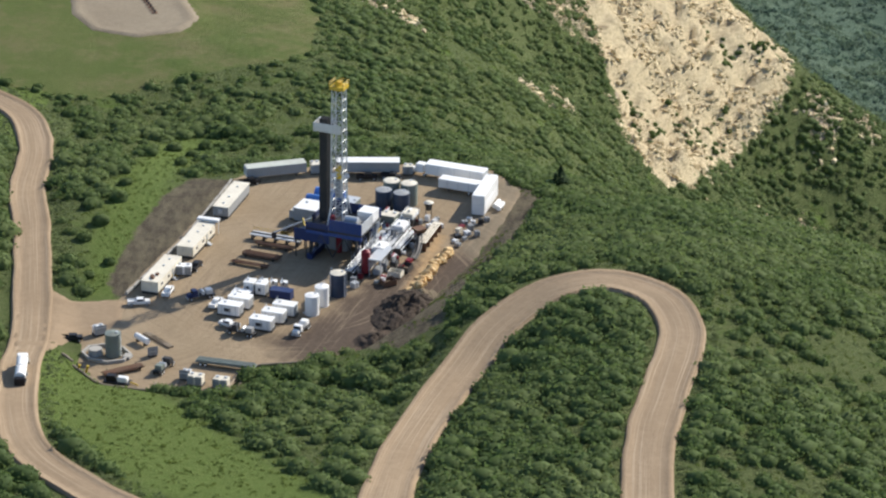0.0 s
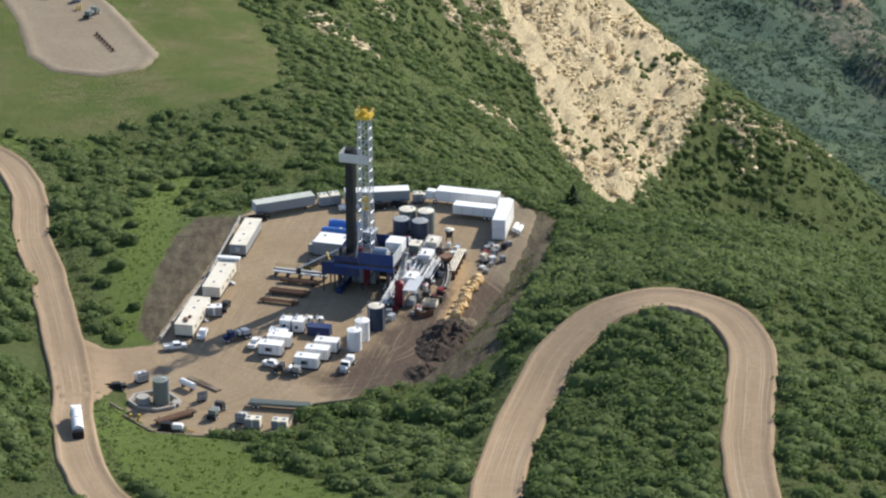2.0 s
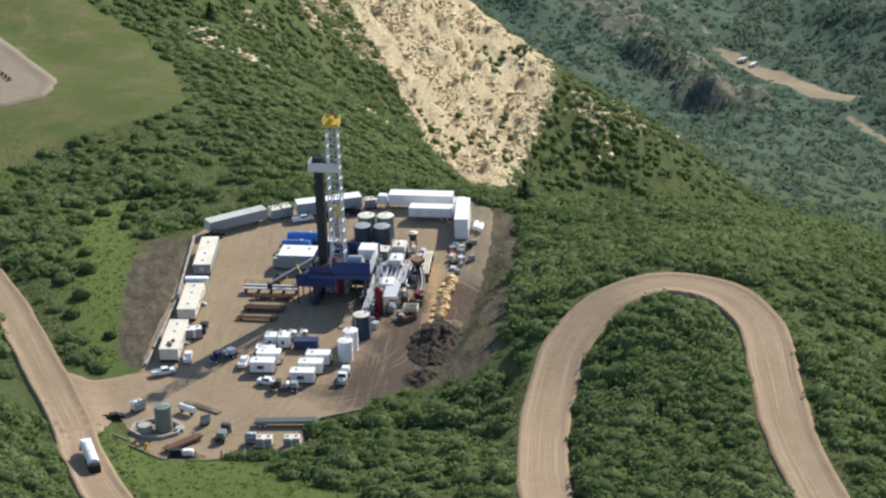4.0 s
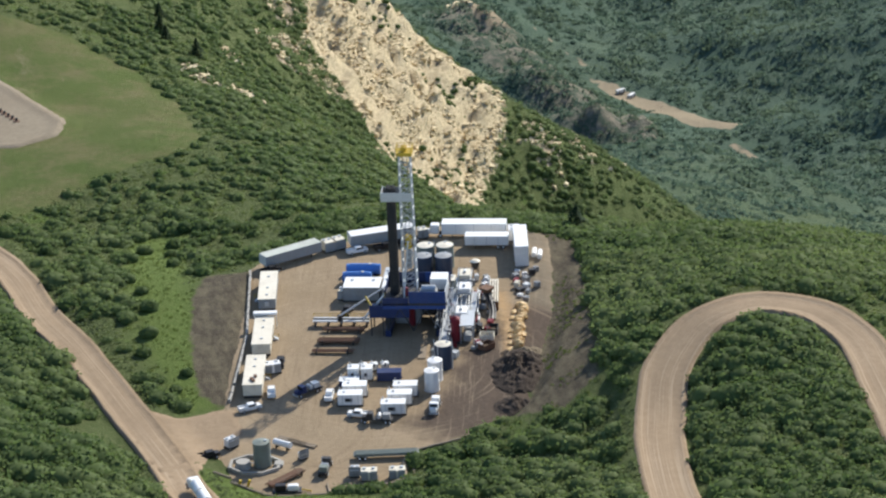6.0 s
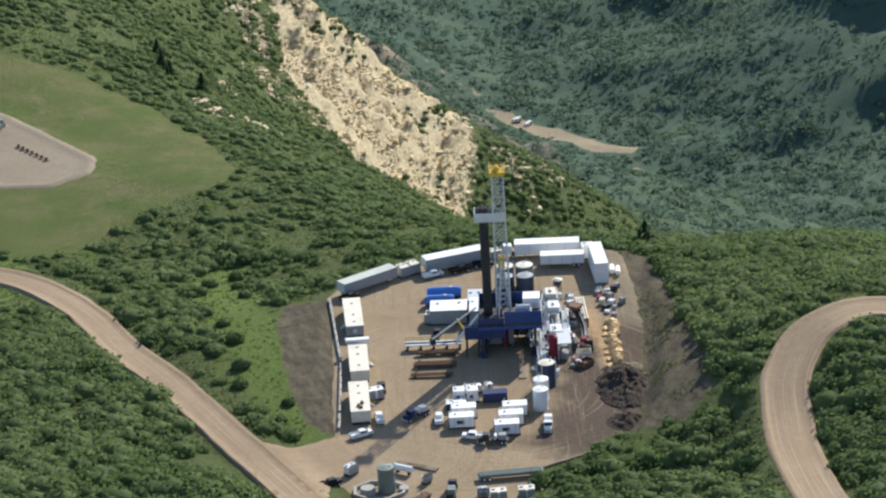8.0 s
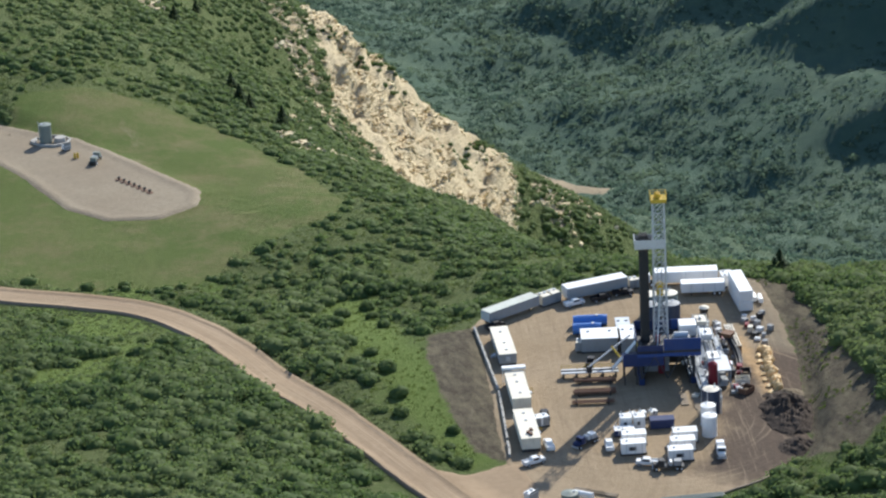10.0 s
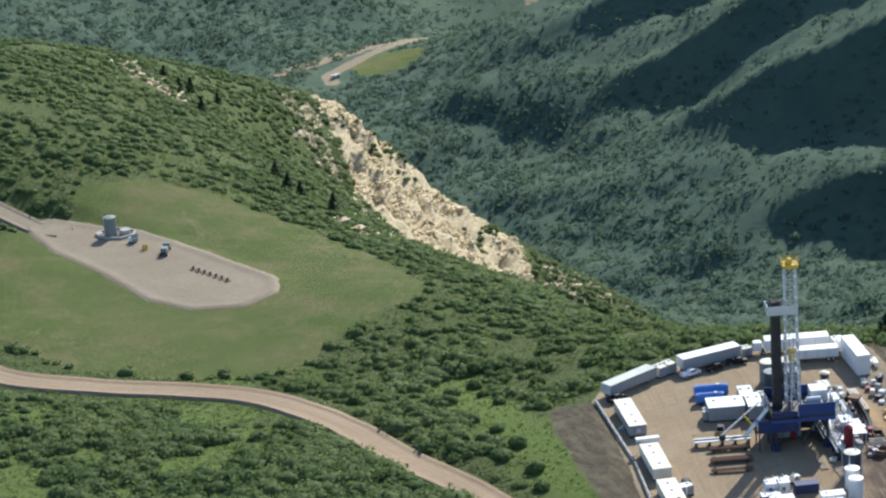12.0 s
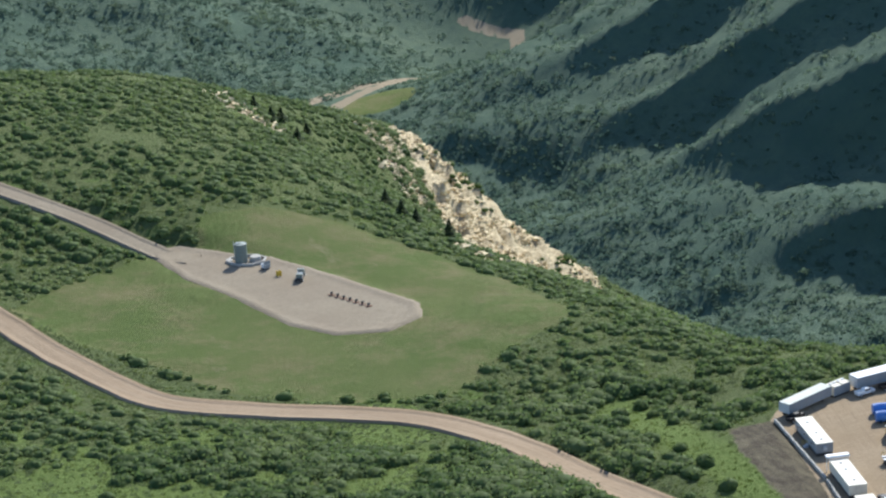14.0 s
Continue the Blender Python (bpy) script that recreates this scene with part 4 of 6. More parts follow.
part("wind_wall", box(-6.2, 3.0, 6.0, 6.2, 9.0, 11.6, 0.03), DARK_BLUE, rig)
part("wind_wall", box(-6.2, -6.0, -3.0, 6.0, 9.0, 10.6, 0.03), DARK_BLUE, rig)
part("rig_floor", box(-6.2, 9.2, -7.2, 6.2, 8.4, 9.0, 0.05), DARK_STEEL, rig)
part("wind_wall", box(0.2, 9.2, -7.2, -7.0, 9.0, 12.0, 0.03), BLUE, rig, "bright blue corrugated wind wall")
part("wind_wall", box(-6.2, 0.1, -7.2, -7.0, 8.2, 10.4, 0.03), DARK_BLUE, rig)
part("wind_wall", box(9.0, 9.2, -7.0, 0.2, 9.0, 12.0, 0.03), STEEL, rig, "pale steel wind wall")
part("wind_wall", box(3.0, 9.2, 6.0, 6.2, 9.0, 11.6, 0.03), BLUE, rig)
ribs = bmesh.new()
for k in range(15):
    box(0.4 + 0.6 * k, 0.52 + 0.6 * k, -7.28, -7.2, 9.05, 11.95, 0.0, ribs)
part("wall_rib", ribs, DARK_BLUE, rig)
part("floor_rail", rails([(-6.1, -6.9), (-6.1, 6.1), (2.8, 6.1)], 9.0), YELLOW, rig, "yellow painted floor rail")
part("doghouse", box(4.6, 8.8, 1.2, 5.6, 9.0, 11.8, 0.06), WHITE, rig, "white sheet-metal driller's cabin")
part("drawworks", box(2.6, 6.8, -4.2, -1.2, 9.0, 10.9, 0.25), GREY, rig)
part("drawworks_drum", tube((3.0, -2.7, 11.2), (6.4, -2.7, 11.2), 0.7, sides=20), STEEL, rig)
part("iron_roughneck", box(-1.4, -0.4, -2.6, -1.6, 9.0, 11.0, 0.08), RED, rig)
LEG, TOP = 1.65, 45.0
for sx in (-1, 1):
    for sy in (-1, 1):
        part("mast_leg", tube((sx * LEG, sy * LEG, 9), (sx * LEG * 0.82, sy * LEG * 0.82, TOP), 0.19, 0.15, 6), STEEL, rig)
BAYS = 13
for k in range(BAYS):
    z0, z1 = 9 + (TOP - 9) * k / BAYS, 9 + (TOP - 9) * (k + 1) / BAYS
    w0, w1 = LEG * (1 - 0.18 * k / BAYS), LEG * (1 - 0.18 * (k + 1) / BAYS)
    for ax, ay, bx, by in ((-1, 1, 1, 1), (-1, -1, -1, 1), (1, -1, 1, 1), (-1, -1, 1, -1)):
        part("mast_girt", tube((ax * w1, ay * w1, z1), (bx * w1, by * w1, z1), 0.1, sides=5), STEEL, rig)
        part("mast_lacing", tube((ax * w0, ay * w0, z0), (bx * w1, by * w1, z1), 0.09, sides=5), STEEL, rig)
        if k % 2:
            part("mast_lacing", tube((bx * w0, by * w0, z0), (ax * w1, ay * w1, z1), 0.07, sides=5), STEEL, rig)
crown = part("crown_block", box(-1.9, 1.9, -1.9, 1.9, TOP, TOP + 0.9, 0.08), YELLOW, rig, "yellow crown platform at the mast top")
part("crown_rail", rails([(-1.9, -1.9), (1.9, -1.9), (1.9, 1.9), (-1.9, 1.9), (-1.9, -1.9)], TOP + 0.9, 1.2, 0.07), YELLOW, crown)
for y in (-0.7, 0.0, 0.7):
    part("sheave", tube((-0.15, y - 0.12, TOP + 1.4), (-0.15, y + 0.12, TOP + 1.4), 0.75, sides=18), YELLOW, crown)
for x, y in ((-0.5, 0.2), (0.5, 0.2), (-0.5, -0.3), (0.5, -0.3)):
    part("drilling_line", tube((x, y, 24), (x, y, TOP), 0.035, sides=4), DARK_STEEL, rig)
block = part("travelling_block", box(-0.8, 0.8, -0.5, 0.5, 20.5, 24, 0.2), YELLOW, rig)
part("top_drive", box(-0.6, 0.6, -0.7, 0.7, 15.5, 20.3, 0.15), GREY, block)
board = part("racking_board", box(-5.9, -1.5, -2.4, 2.2, 34.0, 34.4, 0.04), GREY, rig, "grey platform where the pipe stands lean")
part("board_wall", box(-6.0, 1.5, -2.55, -2.4, 33.6, 35.9, 0.03), STEEL, board)
part("board_wall", box(-6.0, -5.85, -2.4, 2.2, 33.6, 35.9, 0.03), STEEL, board)
part("board_wall", box(-6.0, -1.4, 2.2, 2.35, 33.6, 35.6, 0.03), GREY, board)
for k in range(6):
    part("finger", box(-5.6, -1.8, -1.9 + 0.7 * k, -1.75 + 0.7 * k, 34.4, 34.6, 0.0), DARK_STEEL, board)
pipe = bmesh.new()
tube((0, 0, 9.05), (0.0, 0, 36.6), 0.13, sides=6, bm=pipe)
pipe_me = bpy.data.meshes.new("pipe_stand")
pipe.to_mesh(pipe_me)
pipe.free()
pipe_me.materials.append(DARK_STEEL)
for i in range(8):
    for j in range(9):
        p = new("pipe_stand", pipe_me)
        p.parent = rig
        p.matrix_basis = pose(-4.75 + 0.27 * i + 0.03 * math.sin(7 * j), -1.35 + 0.3 * j, random.uniform(-0.3, 0.2), 0.12 * math.sin(i), 0.15 * math.cos(j), 0)
bm = bmesh.new()
vs = [bm.verts.new(p) for p in ((-12, -1.2, 1.9), (-12, 1.0, 1.9), (-6.1, 1.0, 8.9), (-6.1, -1.2, 8.9), (-12, -1.2, 1.6), (-12, 1.0, 1.6), (-6.1, 1.0, 8.5), (-6.1, -1.2, 8.5))]
for f in ((0, 1, 2, 3), (7, 6, 5, 4), (0, 3, 7, 4), (1, 5, 6, 2), (0, 4, 5, 1), (3, 2, 6, 7)):
    bm.faces.new([vs[i] for i in f])
part("pipe_ramp", bm, STEEL, rig, "sloping steel pipe ramp up to the floor")
for a, b in (((9.6, -6.5, 0.1), (9.6, 3.0, 8.9)),):
    stair = bmesh.new()
    for s in (-0.5, 0.5):
        tube((a[0] + s, a[1], a[2]), (b[0] + s, b[1], b[2]), 0.1, sides=4, bm=stair)
        tube((a[0] + s, a[1], a[2] + 1.1), (b[0] + s, b[1], b[2] + 1.1), 0.06, sides=4, bm=stair)
    for k in range(40):
        q = Vector(a).lerp(Vector(b), (k + 0.5) / 40)
        box(q.x - 0.5, q.x + 0.5, q.y - 0.14, q.y + 0.14, q.z - 0.02, q.z + 0.03, 0, stair)
    part("stair", stair, STEEL, rig)
for y, z in ((3.2, 17), (-3.0, 17)):
    part("mast_brace", tube((0.4 * y, y * 1.6, 9), (0, 0.5 * y, z + 6), 0.18, sides=6), STEEL, rig)
part("blowout_preventer", drum(0.8, 0.2, 6.5, 0, 0, 16), RED, rig)
place(rig, RIG_TURN, 0, 0)


def at_rig(x, y):
    """World plan from the rig's own axes."""
    a = radians(RIG_TURN)
    return x * math.cos(a) - y * math.sin(a), x * math.sin(a) + y * math.cos(a)


cat = empty("catwalk", "grey steel pipe catwalk leading to the rig ramp", "catwalk")
part("deck", box(-7, 7, -1.3, 1.3, 1.35, 1.6, 0.04), STEEL, cat)
for k in range(5):
    part("support", box(-6.6 + 3.2 * k, -6.2 + 3.2 * k, -1.2, 1.2, 0, 1.35, 0.03), DARK_STEEL, cat)
part("pipe_trough", box(-7, 7, -0.25, 0.25, 1.6, 1.8, 0.03), DARK_STEEL, cat)
part("edge_rail", rails([(-7, 1.25), (7, 1.25)], 1.6, 1.0), YELLOW, cat)
place(cat, RIG_TURN, -16.5, 5.9)

PIPE_ME = bpy.data.meshes.new("pipe")
bm = tube((-5, 0, 0), (5, 0, 0), 0.14, sides=7)
bm.to_mesh(PIPE_ME)
bm.free()
PIPE_ME.materials.append(RUST)


def pipe_rack(n, rows, label):
    t = empty("pipe_rack", label, "pipe rack", "pipe racks by the catwalk")
    for x in (-3.8, 3.8):
        part("rack_beam", box(x - 0.15, x + 0.15, -0.2, 0.3 * n, 0.2, 0.55, 0.03), DARK_STEEL, t)
        for y in (-0.2, 0.3 * n - 0.2):
            part("rack_post", box(x - 0.12, x + 0.12, y, y + 0.2, 0, 1.3, 0.02), DARK_STEEL, t)
    for r in range(rows):
        for k in range(n - r):
            p = new("pipe", PIPE_ME)
            p.parent = t
            p.matrix_basis = pose(random.uniform(-0.3, 0.3), 0.15 + 0.15 * r + 0.29 * k, 0.7 + 0.26 * r)
    return t


place(pipe_rack(9, 2, "rust-brown drill pipe stacked on a low rack"), RIG_TURN, -20.0, -5.6)
place(pipe_rack(6, 1, "single row of rusty pipe on a low rack"), RIG_TURN, -22.5, -10.5)
place(pipe_rack(6, 2, "rust-brown casing on a rack beside the catwalk"), RIG_TURN, -17.2, 1.0)

for k, (x, y, r) in enumerate(((-1.6, -17.0, 72), (0.6, -20.5, 72), (-0.4, -24.5, 74))):
    w = empty("timber_mat", "pale weathered timber mats laid on the ground", "timber mat", "timber mats")
    for j in range(5):
        part("plank", box(-3.4, 3.4, -0.9 + 0.38 * j, -0.58 + 0.38 * j, 0, 0.3, 0.03), WOOD, w)
    place(w, r, x, y)

boom = empty("pole_crane", "slanted steel boom with a yellow jib", "crane")
part("base", box(-0.6, 0.6, -0.6, 0.6, 0, 1.5, 0.1), DARK_STEEL, boom)
part("boom", tube((0, 0, 1.4), (13.2, 5.5, 5.2), 0.24, sides=8), STEEL, boom)
part("jib", tube((7.2, 2.8, 4.4), (9.0, -2.6, 0.6), 0.24, sides=8), YELLOW, boom, "yellow jib")
place(boom, 0, -17.0, 5.0, 1.7)


def shed(x, y, length, width, height, wall, roof, deg, label):
    t = empty("equipment_house", label, "equipment house", "equipment houses round the rig")
    h, w = length / 2, width / 2
    part("skid", box(-h - 0.2, h + 0.2, -w, w, 0, 0.4, 0.04), DARK_STEEL, t)
    part("wall", box(-h, h, -w, w, 0.4, height - 0.15, 0.05), wall, t)
    part("roof", box(-h - 0.12, h + 0.12, -w - 0.12, w + 0.12, height - 0.15, height, 0.05), roof, t)
    for s in (-0.3, 0.3):
        part("double_door", box(s * length - 0.8, s * length + 0.8, -w - 0.05, -w, 0.5, 2.7, 0.01), GREY, t)
        part("roof_fan", drum(0.4, height, height + 0.3, s * length, 0.2 * width, 14), STEEL, t)
    return place(t, deg, x, y)


shed(-7.6, 21.2, 9.0, 6.6, 4.0, GREY, WHITE, RIG_TURN, "white-roofed generator house with grey walls")
shed(-1.0, 18.6, 3.6, 8.6, 4.1, GREY, WHITE, RIG_TURN, "white-roofed control house with grey walls")
shed(-12.6, 21.5, 1.8, 2.6, 2.8, YELLOW, CREAM, RIG_TURN, "yellow compressor skid beside the generator house")
shed(2.2, 14.6, 4.0, 4.6, 5.6, STEEL, WHITE, RIG_TURN, "white-roofed switchgear house behind the mast")
shed(7.2, 13.2, 5.2, 3.6, 5.8, STEEL, WHITE, RIG_TURN, "white-roofed pump house behind the mast")
shed(12.4, 13.8, 4.0, 3.6, 5.4, GREEN_GREY, CREAM, RIG_TURN, "pale roofed equipment house with green walls")
shed(4.6, 22.6, 5.0, 3.4, 3.2, GREEN_GREY, GREEN_GREY, RIG_TURN, "green steel container beside the tanks")
shed(1.2, 27.0, 3.4, 7.0, 3.0, GREEN_GREY, STEEL, RIG_TURN, "pale green tool container near the blue tanks")

for x, y, l in ((-4.2, 35.4, 8.6), (-6.9, 30.8, 7.2)):
    t = empty("blue_tank", "bright blue horizontal water tank on a skid", "tank", "blue horizontal tanks")
    b = tube((-l / 2, 0, 1.45), (l / 2, 0, 1.45), 1.35, sides=24)
    part("shell", b, LIGHT_BLUE, t)
    for s in (-0.35, 0.35):
        part("saddle", box(s * l - 0.2, s * l + 0.2, -1.2, 1.2, 0, 1.0, 0.03), DARK_BLUE, t)
    part("hatch", drum(0.4, 2.7, 3.0, 0.2 * l, 0, 14), STEEL, t)
    part("top_walkway", box(-l * 0.4, l * 0.4, -0.3, 0.3, 2.78, 2.86, 0.0), LIGHT_BLUE, t)
    place(t, RIG_TURN, x, y)

navy = storage_tank(2.2, 5.6, NAVY, GREY, "dark navy upright tank with a grey lid", group="upright tanks behind the rig")
place(navy, 0, 10.1, 29.3)
copy_thing(navy, turned(40, 14.9, 27.6))
tan = storage_tank(2.25, 6.0, GREEN_GREY, CREAM, "upright tank with a cream lid and dark shell", group="upright tanks behind the rig")
place(tan, 0, 12.0, 34.8)
copy_thing(tan, turned(60, 16.7, 33.3))
white_tank = storage_tank(1.75, 5.1, WHITE, WHITE, "white upright cement silo on the pad", "cement_silo", "white silos")
place(white_tank, 20, -4.4, -38.0)
copy_thing(white_tank, turned(80, -2.3, -32.6))
silo = storage_tank(2.1, 6.1, NAVY, CREAM, "dark upright mixing tank with a cream lid", "mixing_tank")
for k in range(4):
    a = math.pi * (0.25 + 0.5 * k)
    part("frame_post", tube((2.5 * math.cos(a), 2.5 * math.sin(a), 0), (2.5 * math.cos(a), 2.5 * math.sin(a), 6.6), 0.12, sides=6), STEEL, silo)
place(silo, 0, 1.3, -26.4)

# trailers round the rim of the pad
place(semi_trailer(16.6, GREY, PALE_ROOF, "grey-green box trailer parked along the pad rim", 3.6, 3.8), 199, -20.1, 50.0)
# white trailer; the grey wall colour paints in the shade on its sides
place(semi_trailer(17.2, GREY, WHITE, "white semi-trailer with the shade on its sides painted grey", 3.9), 183, 4.7, 53.6)
place(semi_trailer(16.8, WHITE, WHITE, "white semi-trailer coupled to a white tractor", 3.9, 4.1, WHITE), RIG_TURN, 28.8, 50.6)
t = semi_trailer(11.2, WHITE, WHITE, "short white box trailer behind the long one", 3.4, 3.6)
place(t, RIG_TURN, 30.0, 42.2)
tower = empty("stacked_containers", "two white containers stacked on one another", "container")
for z in (0.1, 2.85):
    c = part("container", box(-7.4, 7.4, -1.75, 1.75, z, z + 2.7, 0.06), WHITE, tower)
    part("container_door", box(-7.46, -7.4, -1.4, 1.4, z + 0.15, z + 2.55, 0.01), WHITE, c)
    for k in range(12):
        for s in (-1, 1):
            part("wall_rib", box(-6.9 + 1.2 * k, -6.6 + 1.2 * k, s * 1.74 - 0.03, s * 1.74 + 0.03, z + 0.15, z + 2.55, 0), WHITE, c)
place(tower, 77, 36.8, 33.8)
shed(38.0, 45.0, 4.0, 2.8, 3.4, WHITE, WHITE, 77, "small white site cabin beside the stacked containers")
for x, y, d in ((-9.6, 53.4, 15), (-6.6, 54.3, 15)):
    shed(x, y, 2.4, 3.0, 3.0, CREAM, CREAM, d, "small cream utility box at the pad rim")
shed(15.6, 54.0, 2.2, 2.4, 2.6, CREAM, CREAM, 0, "small cream crate between the trailers")

place(office_trailer(17.8, 4.3, 3.4, GREY, CREAM, "cream-roofed site office trailer on the pad edge"), 76.5 + 180, -30.2, 28.9)
b = office_trailer(16.6, 4.5, 3.4, CREAM, CREAM, "cream crew trailer with a white awning frame")
part("awning", box(8.4, 10.0, -3.0, 2.8, 3.6, 4.2, 0.06), WHITE, b, "white canvas awning across the end")
for y in (-2.8, 2.6):
    part("awning_post", box(9.1, 9.3, y - 0.08, y + 0.08, 0, 3.6, 0.02), WHITE, b)
place(b, 75.5, -36.9, 1.8)
c = office_trailer(17.0, 4.5, 3.6, CREAM, CREAM, "dusty cream crew trailer with stained roof")
for x, y in ((-5.6, 0.3), (-4.2, -0.5), (-6.6, -0.2)):
    part("roof_unit", box(x - 0.5, x + 0.5, y - 0.4, y + 0.4, 3.6, 4.1, 0.06), RUST, c)
place(c, 75.5, -43.4, -20.6)
shed(-38.2, -16.0, 3.6, 2.4, 2.6, WHITE, WHITE, 0, "white generator box beside the crew trailer")

# low pale barrier along the western edge
LINE = [(-31.5, 46), (-40.2, 6), (-48.8, -22), (-52.3, -33)]
bar = empty("barrier", "pale concrete barrier block along the pad edge", "barrier", "barrier blocks on the pad edge")
part("block", box(-1.9, 1.9, -0.3, 0.3, 0, 0.9, 0.08), CONCRETE, bar)
first = True
for (ax, ay), (bx, by) in zip(LINE, LINE[1:]):
    far = math.hypot(bx - ax, by - ay)
    for k in range(int(far / 4)):
        s = (k + 0.5) * 4 / far
        m = turned(math.degrees(math.atan2(by - ay, bx - ax)) + random.uniform(-3, 3), ax + (bx - ax) * s, ay + (by - ay) * s)
        if first:
            bar.matrix_basis, first = m, False
        else:
            copy_thing(bar, m)

# trucks and pickups
RT = RIG_TURN + 3


def site_unit(wall, label, length=5.6, width=3.0, height=3.1):
    """A box unit on a skid with a framed door end and a small hitch."""
    t = empty("equipment_unit", label, "equipment unit", "white equipment units in rows")
    h, w = length / 2, width / 2
    part("skid", box(-h - 0.3, h + 0.3, -w + 0.2, w - 0.2, 0, 0.45, 0.04), DARK_STEEL, t)
    part("body", box(-h, h, -w, w, 0.45, height - 0.1, 0.06), wall, t)
    part("roof", box(-h - 0.08, h + 0.08, -w - 0.08, w + 0.08, height - 0.1, height, 0.03), WHITE, t)
    door = part("end_door", box(h, h + 0.07, -w + 0.3, w - 0.3, 0.6, height - 0.4, 0.01), GREY, t, "grey double door in the end wall")
    part("door_bar", box(h + 0.07, h + 0.12, -0.06, 0.06, 0.7, height - 0.5, 0.0), STEEL, door)
    for x in (-0.3 * length, 0.05 * length, 0.35 * length):
        part("wall_rib", box(x - 0.07, x + 0.07, -w - 0.06, -w, 0.5, height - 0.15, 0.0), STEEL, t)
    part("louvre", box(-0.2 * length, 0.1 * length, -w - 0.05, -w + 0.01, 1.3, 2.2, 0.01), DARK_STEEL, t)
    part("roof_fan", drum(0.35, height, height + 0.25, -0.25 * length, 0.2, 14), STEEL, t)
    part("exhaust_pipe", tube((-h + 0.4, w - 0.4, height - 0.1), (-h + 0.4, w - 0.4, height + 0.8), 0.1), STEEL, t)
    return t


for dx, dy in ((-20.6, -26.0), (-17.6, -27.0)):
    place(site_unit(WHITE, "white rounded mixing unit on a dark skid", 2.6, 2.8, 3.3), RT, dx, dy)
for dx, dy in ((-15.0, -23.0), (-12.4, -23.4), (-17.4, -22.6)):
    place(site_unit(CREAM, "small cream pump unit on a steel skid", 1.7, 1.5, 2.0), RT + 20, dx, dy)
place(site_unit(DARK_BLUE, "low dark blue pump unit with pale roof", 4.6, 2.6, 1.9), RT, -22.4, -29.4)
blue_box = empty("blue_container", "dark blue open-top steel bin on skids", "container")
part("shell", box(-2.8, 2.8, -1.3, 1.3, 0.2, 2.2, 0.06), DARK_BLUE, blue_box)
part("rim", box(-2.9, 2.9, -1.4, 1.4, 2.2, 2.4, 0.03), DARK_BLUE, blue_box)
for s in (-1, 1):
    part("skid", box(-3, 3, s * 1.0 - 0.15, s * 1.0 + 0.15, 0, 0.25, 0.02), DARK_STEEL, blue_box)
place(blue_box, RT, -12.6, -29.0)
unit = site_unit(WHITE, "white box unit parked in a row on dirt")
place(unit, RT, -22.3, -34.8)
for x, y in ((-24.4, -39.4), (-11.0, -38.6), (-13.4, -42.8), (-16.0, -47.4)):
    copy_thing(unit, turned(RT, x, y))
place(service_truck(WHITE, WHITE, "white pump truck by the silos", "pump"), 250, -6.4, -48.6)
place(service_truck(STEEL, DARK_BLUE, "dark blue pump truck with steel hose reel", "pump"), 205, -32.6, -30.4)
place(service_truck(GREY, DARK_STEEL, "dark pump truck parked behind the box trucks", "pump"), 160, -20.6, -51.0)
white_pickup = pickup_truck(WHITE, "white pickup truck parked at the pad entrance")
place(white_pickup, 10, -47.5, -35.2)
for x, y, d in ((-28.4, -34.6, 72), (-41.0, -28.4, 80), (-2.8, 49.4, 8), (-24.0, -47.0, 150)):
    copy_thing(white_pickup, turned(d, x, y))
dark_pickup = pickup_truck(BLACK, "black pickup truck parked on the dirt")
place(dark_pickup, 10, -61.4, -57.0)
for x, y, d in ((4.6, 49.6, 5), (-35.6, -12.4, 75), (11.2, 50.4, -15), (-26.6, 44.2, 20), (-13.6, 12.4, 60)):
    copy_thing(dark_pickup, turned(d, x, y))

lorry = empty("tanker_lorry", "white tanker lorry with two tanks on the dirt road", "truck")
part("chassis", box(-6.5, 5.2, -0.5, 0.5, 0.75, 1.1, 0.04), DARK_STEEL, lorry)
truck_cab(lorry, 2.4, WHITE)
part("tank", tube((-2.2, 0, 2.2), (2.0, 0, 2.2), 1.2, sides=24), WHITE, lorry)
part("tank", tube((-6.6, 0, 2.2), (-2.6, 0, 2.2), 1.2, sides=24), WHITE, lorry)
part("pump_box", box(-8.0, -6.7, -1.1, 1.1, 0.9, 2.6, 0.1), BLACK, lorry)
for x in (-5.8, -4.5, -1.2, 4.7):
    for y in (-1.05, 1.05):
        wheel(lorry, x, y, 0.52, 0.36)
LORRY_Z = float(ROAD_LINES[0][0][np.argmin(np.hypot(ROAD_LINES[0][0][:, 0] + 69.5, ROAD_LINES[0][0][:, 1] + 88))][2])
lorry.scale = (1.12, 1.1, 1.1)
place(lorry, 95, -68.6, -88.0, LORRY_Z + 0.15)

# mud tanks and solids control east of the rig
VT = 73.0
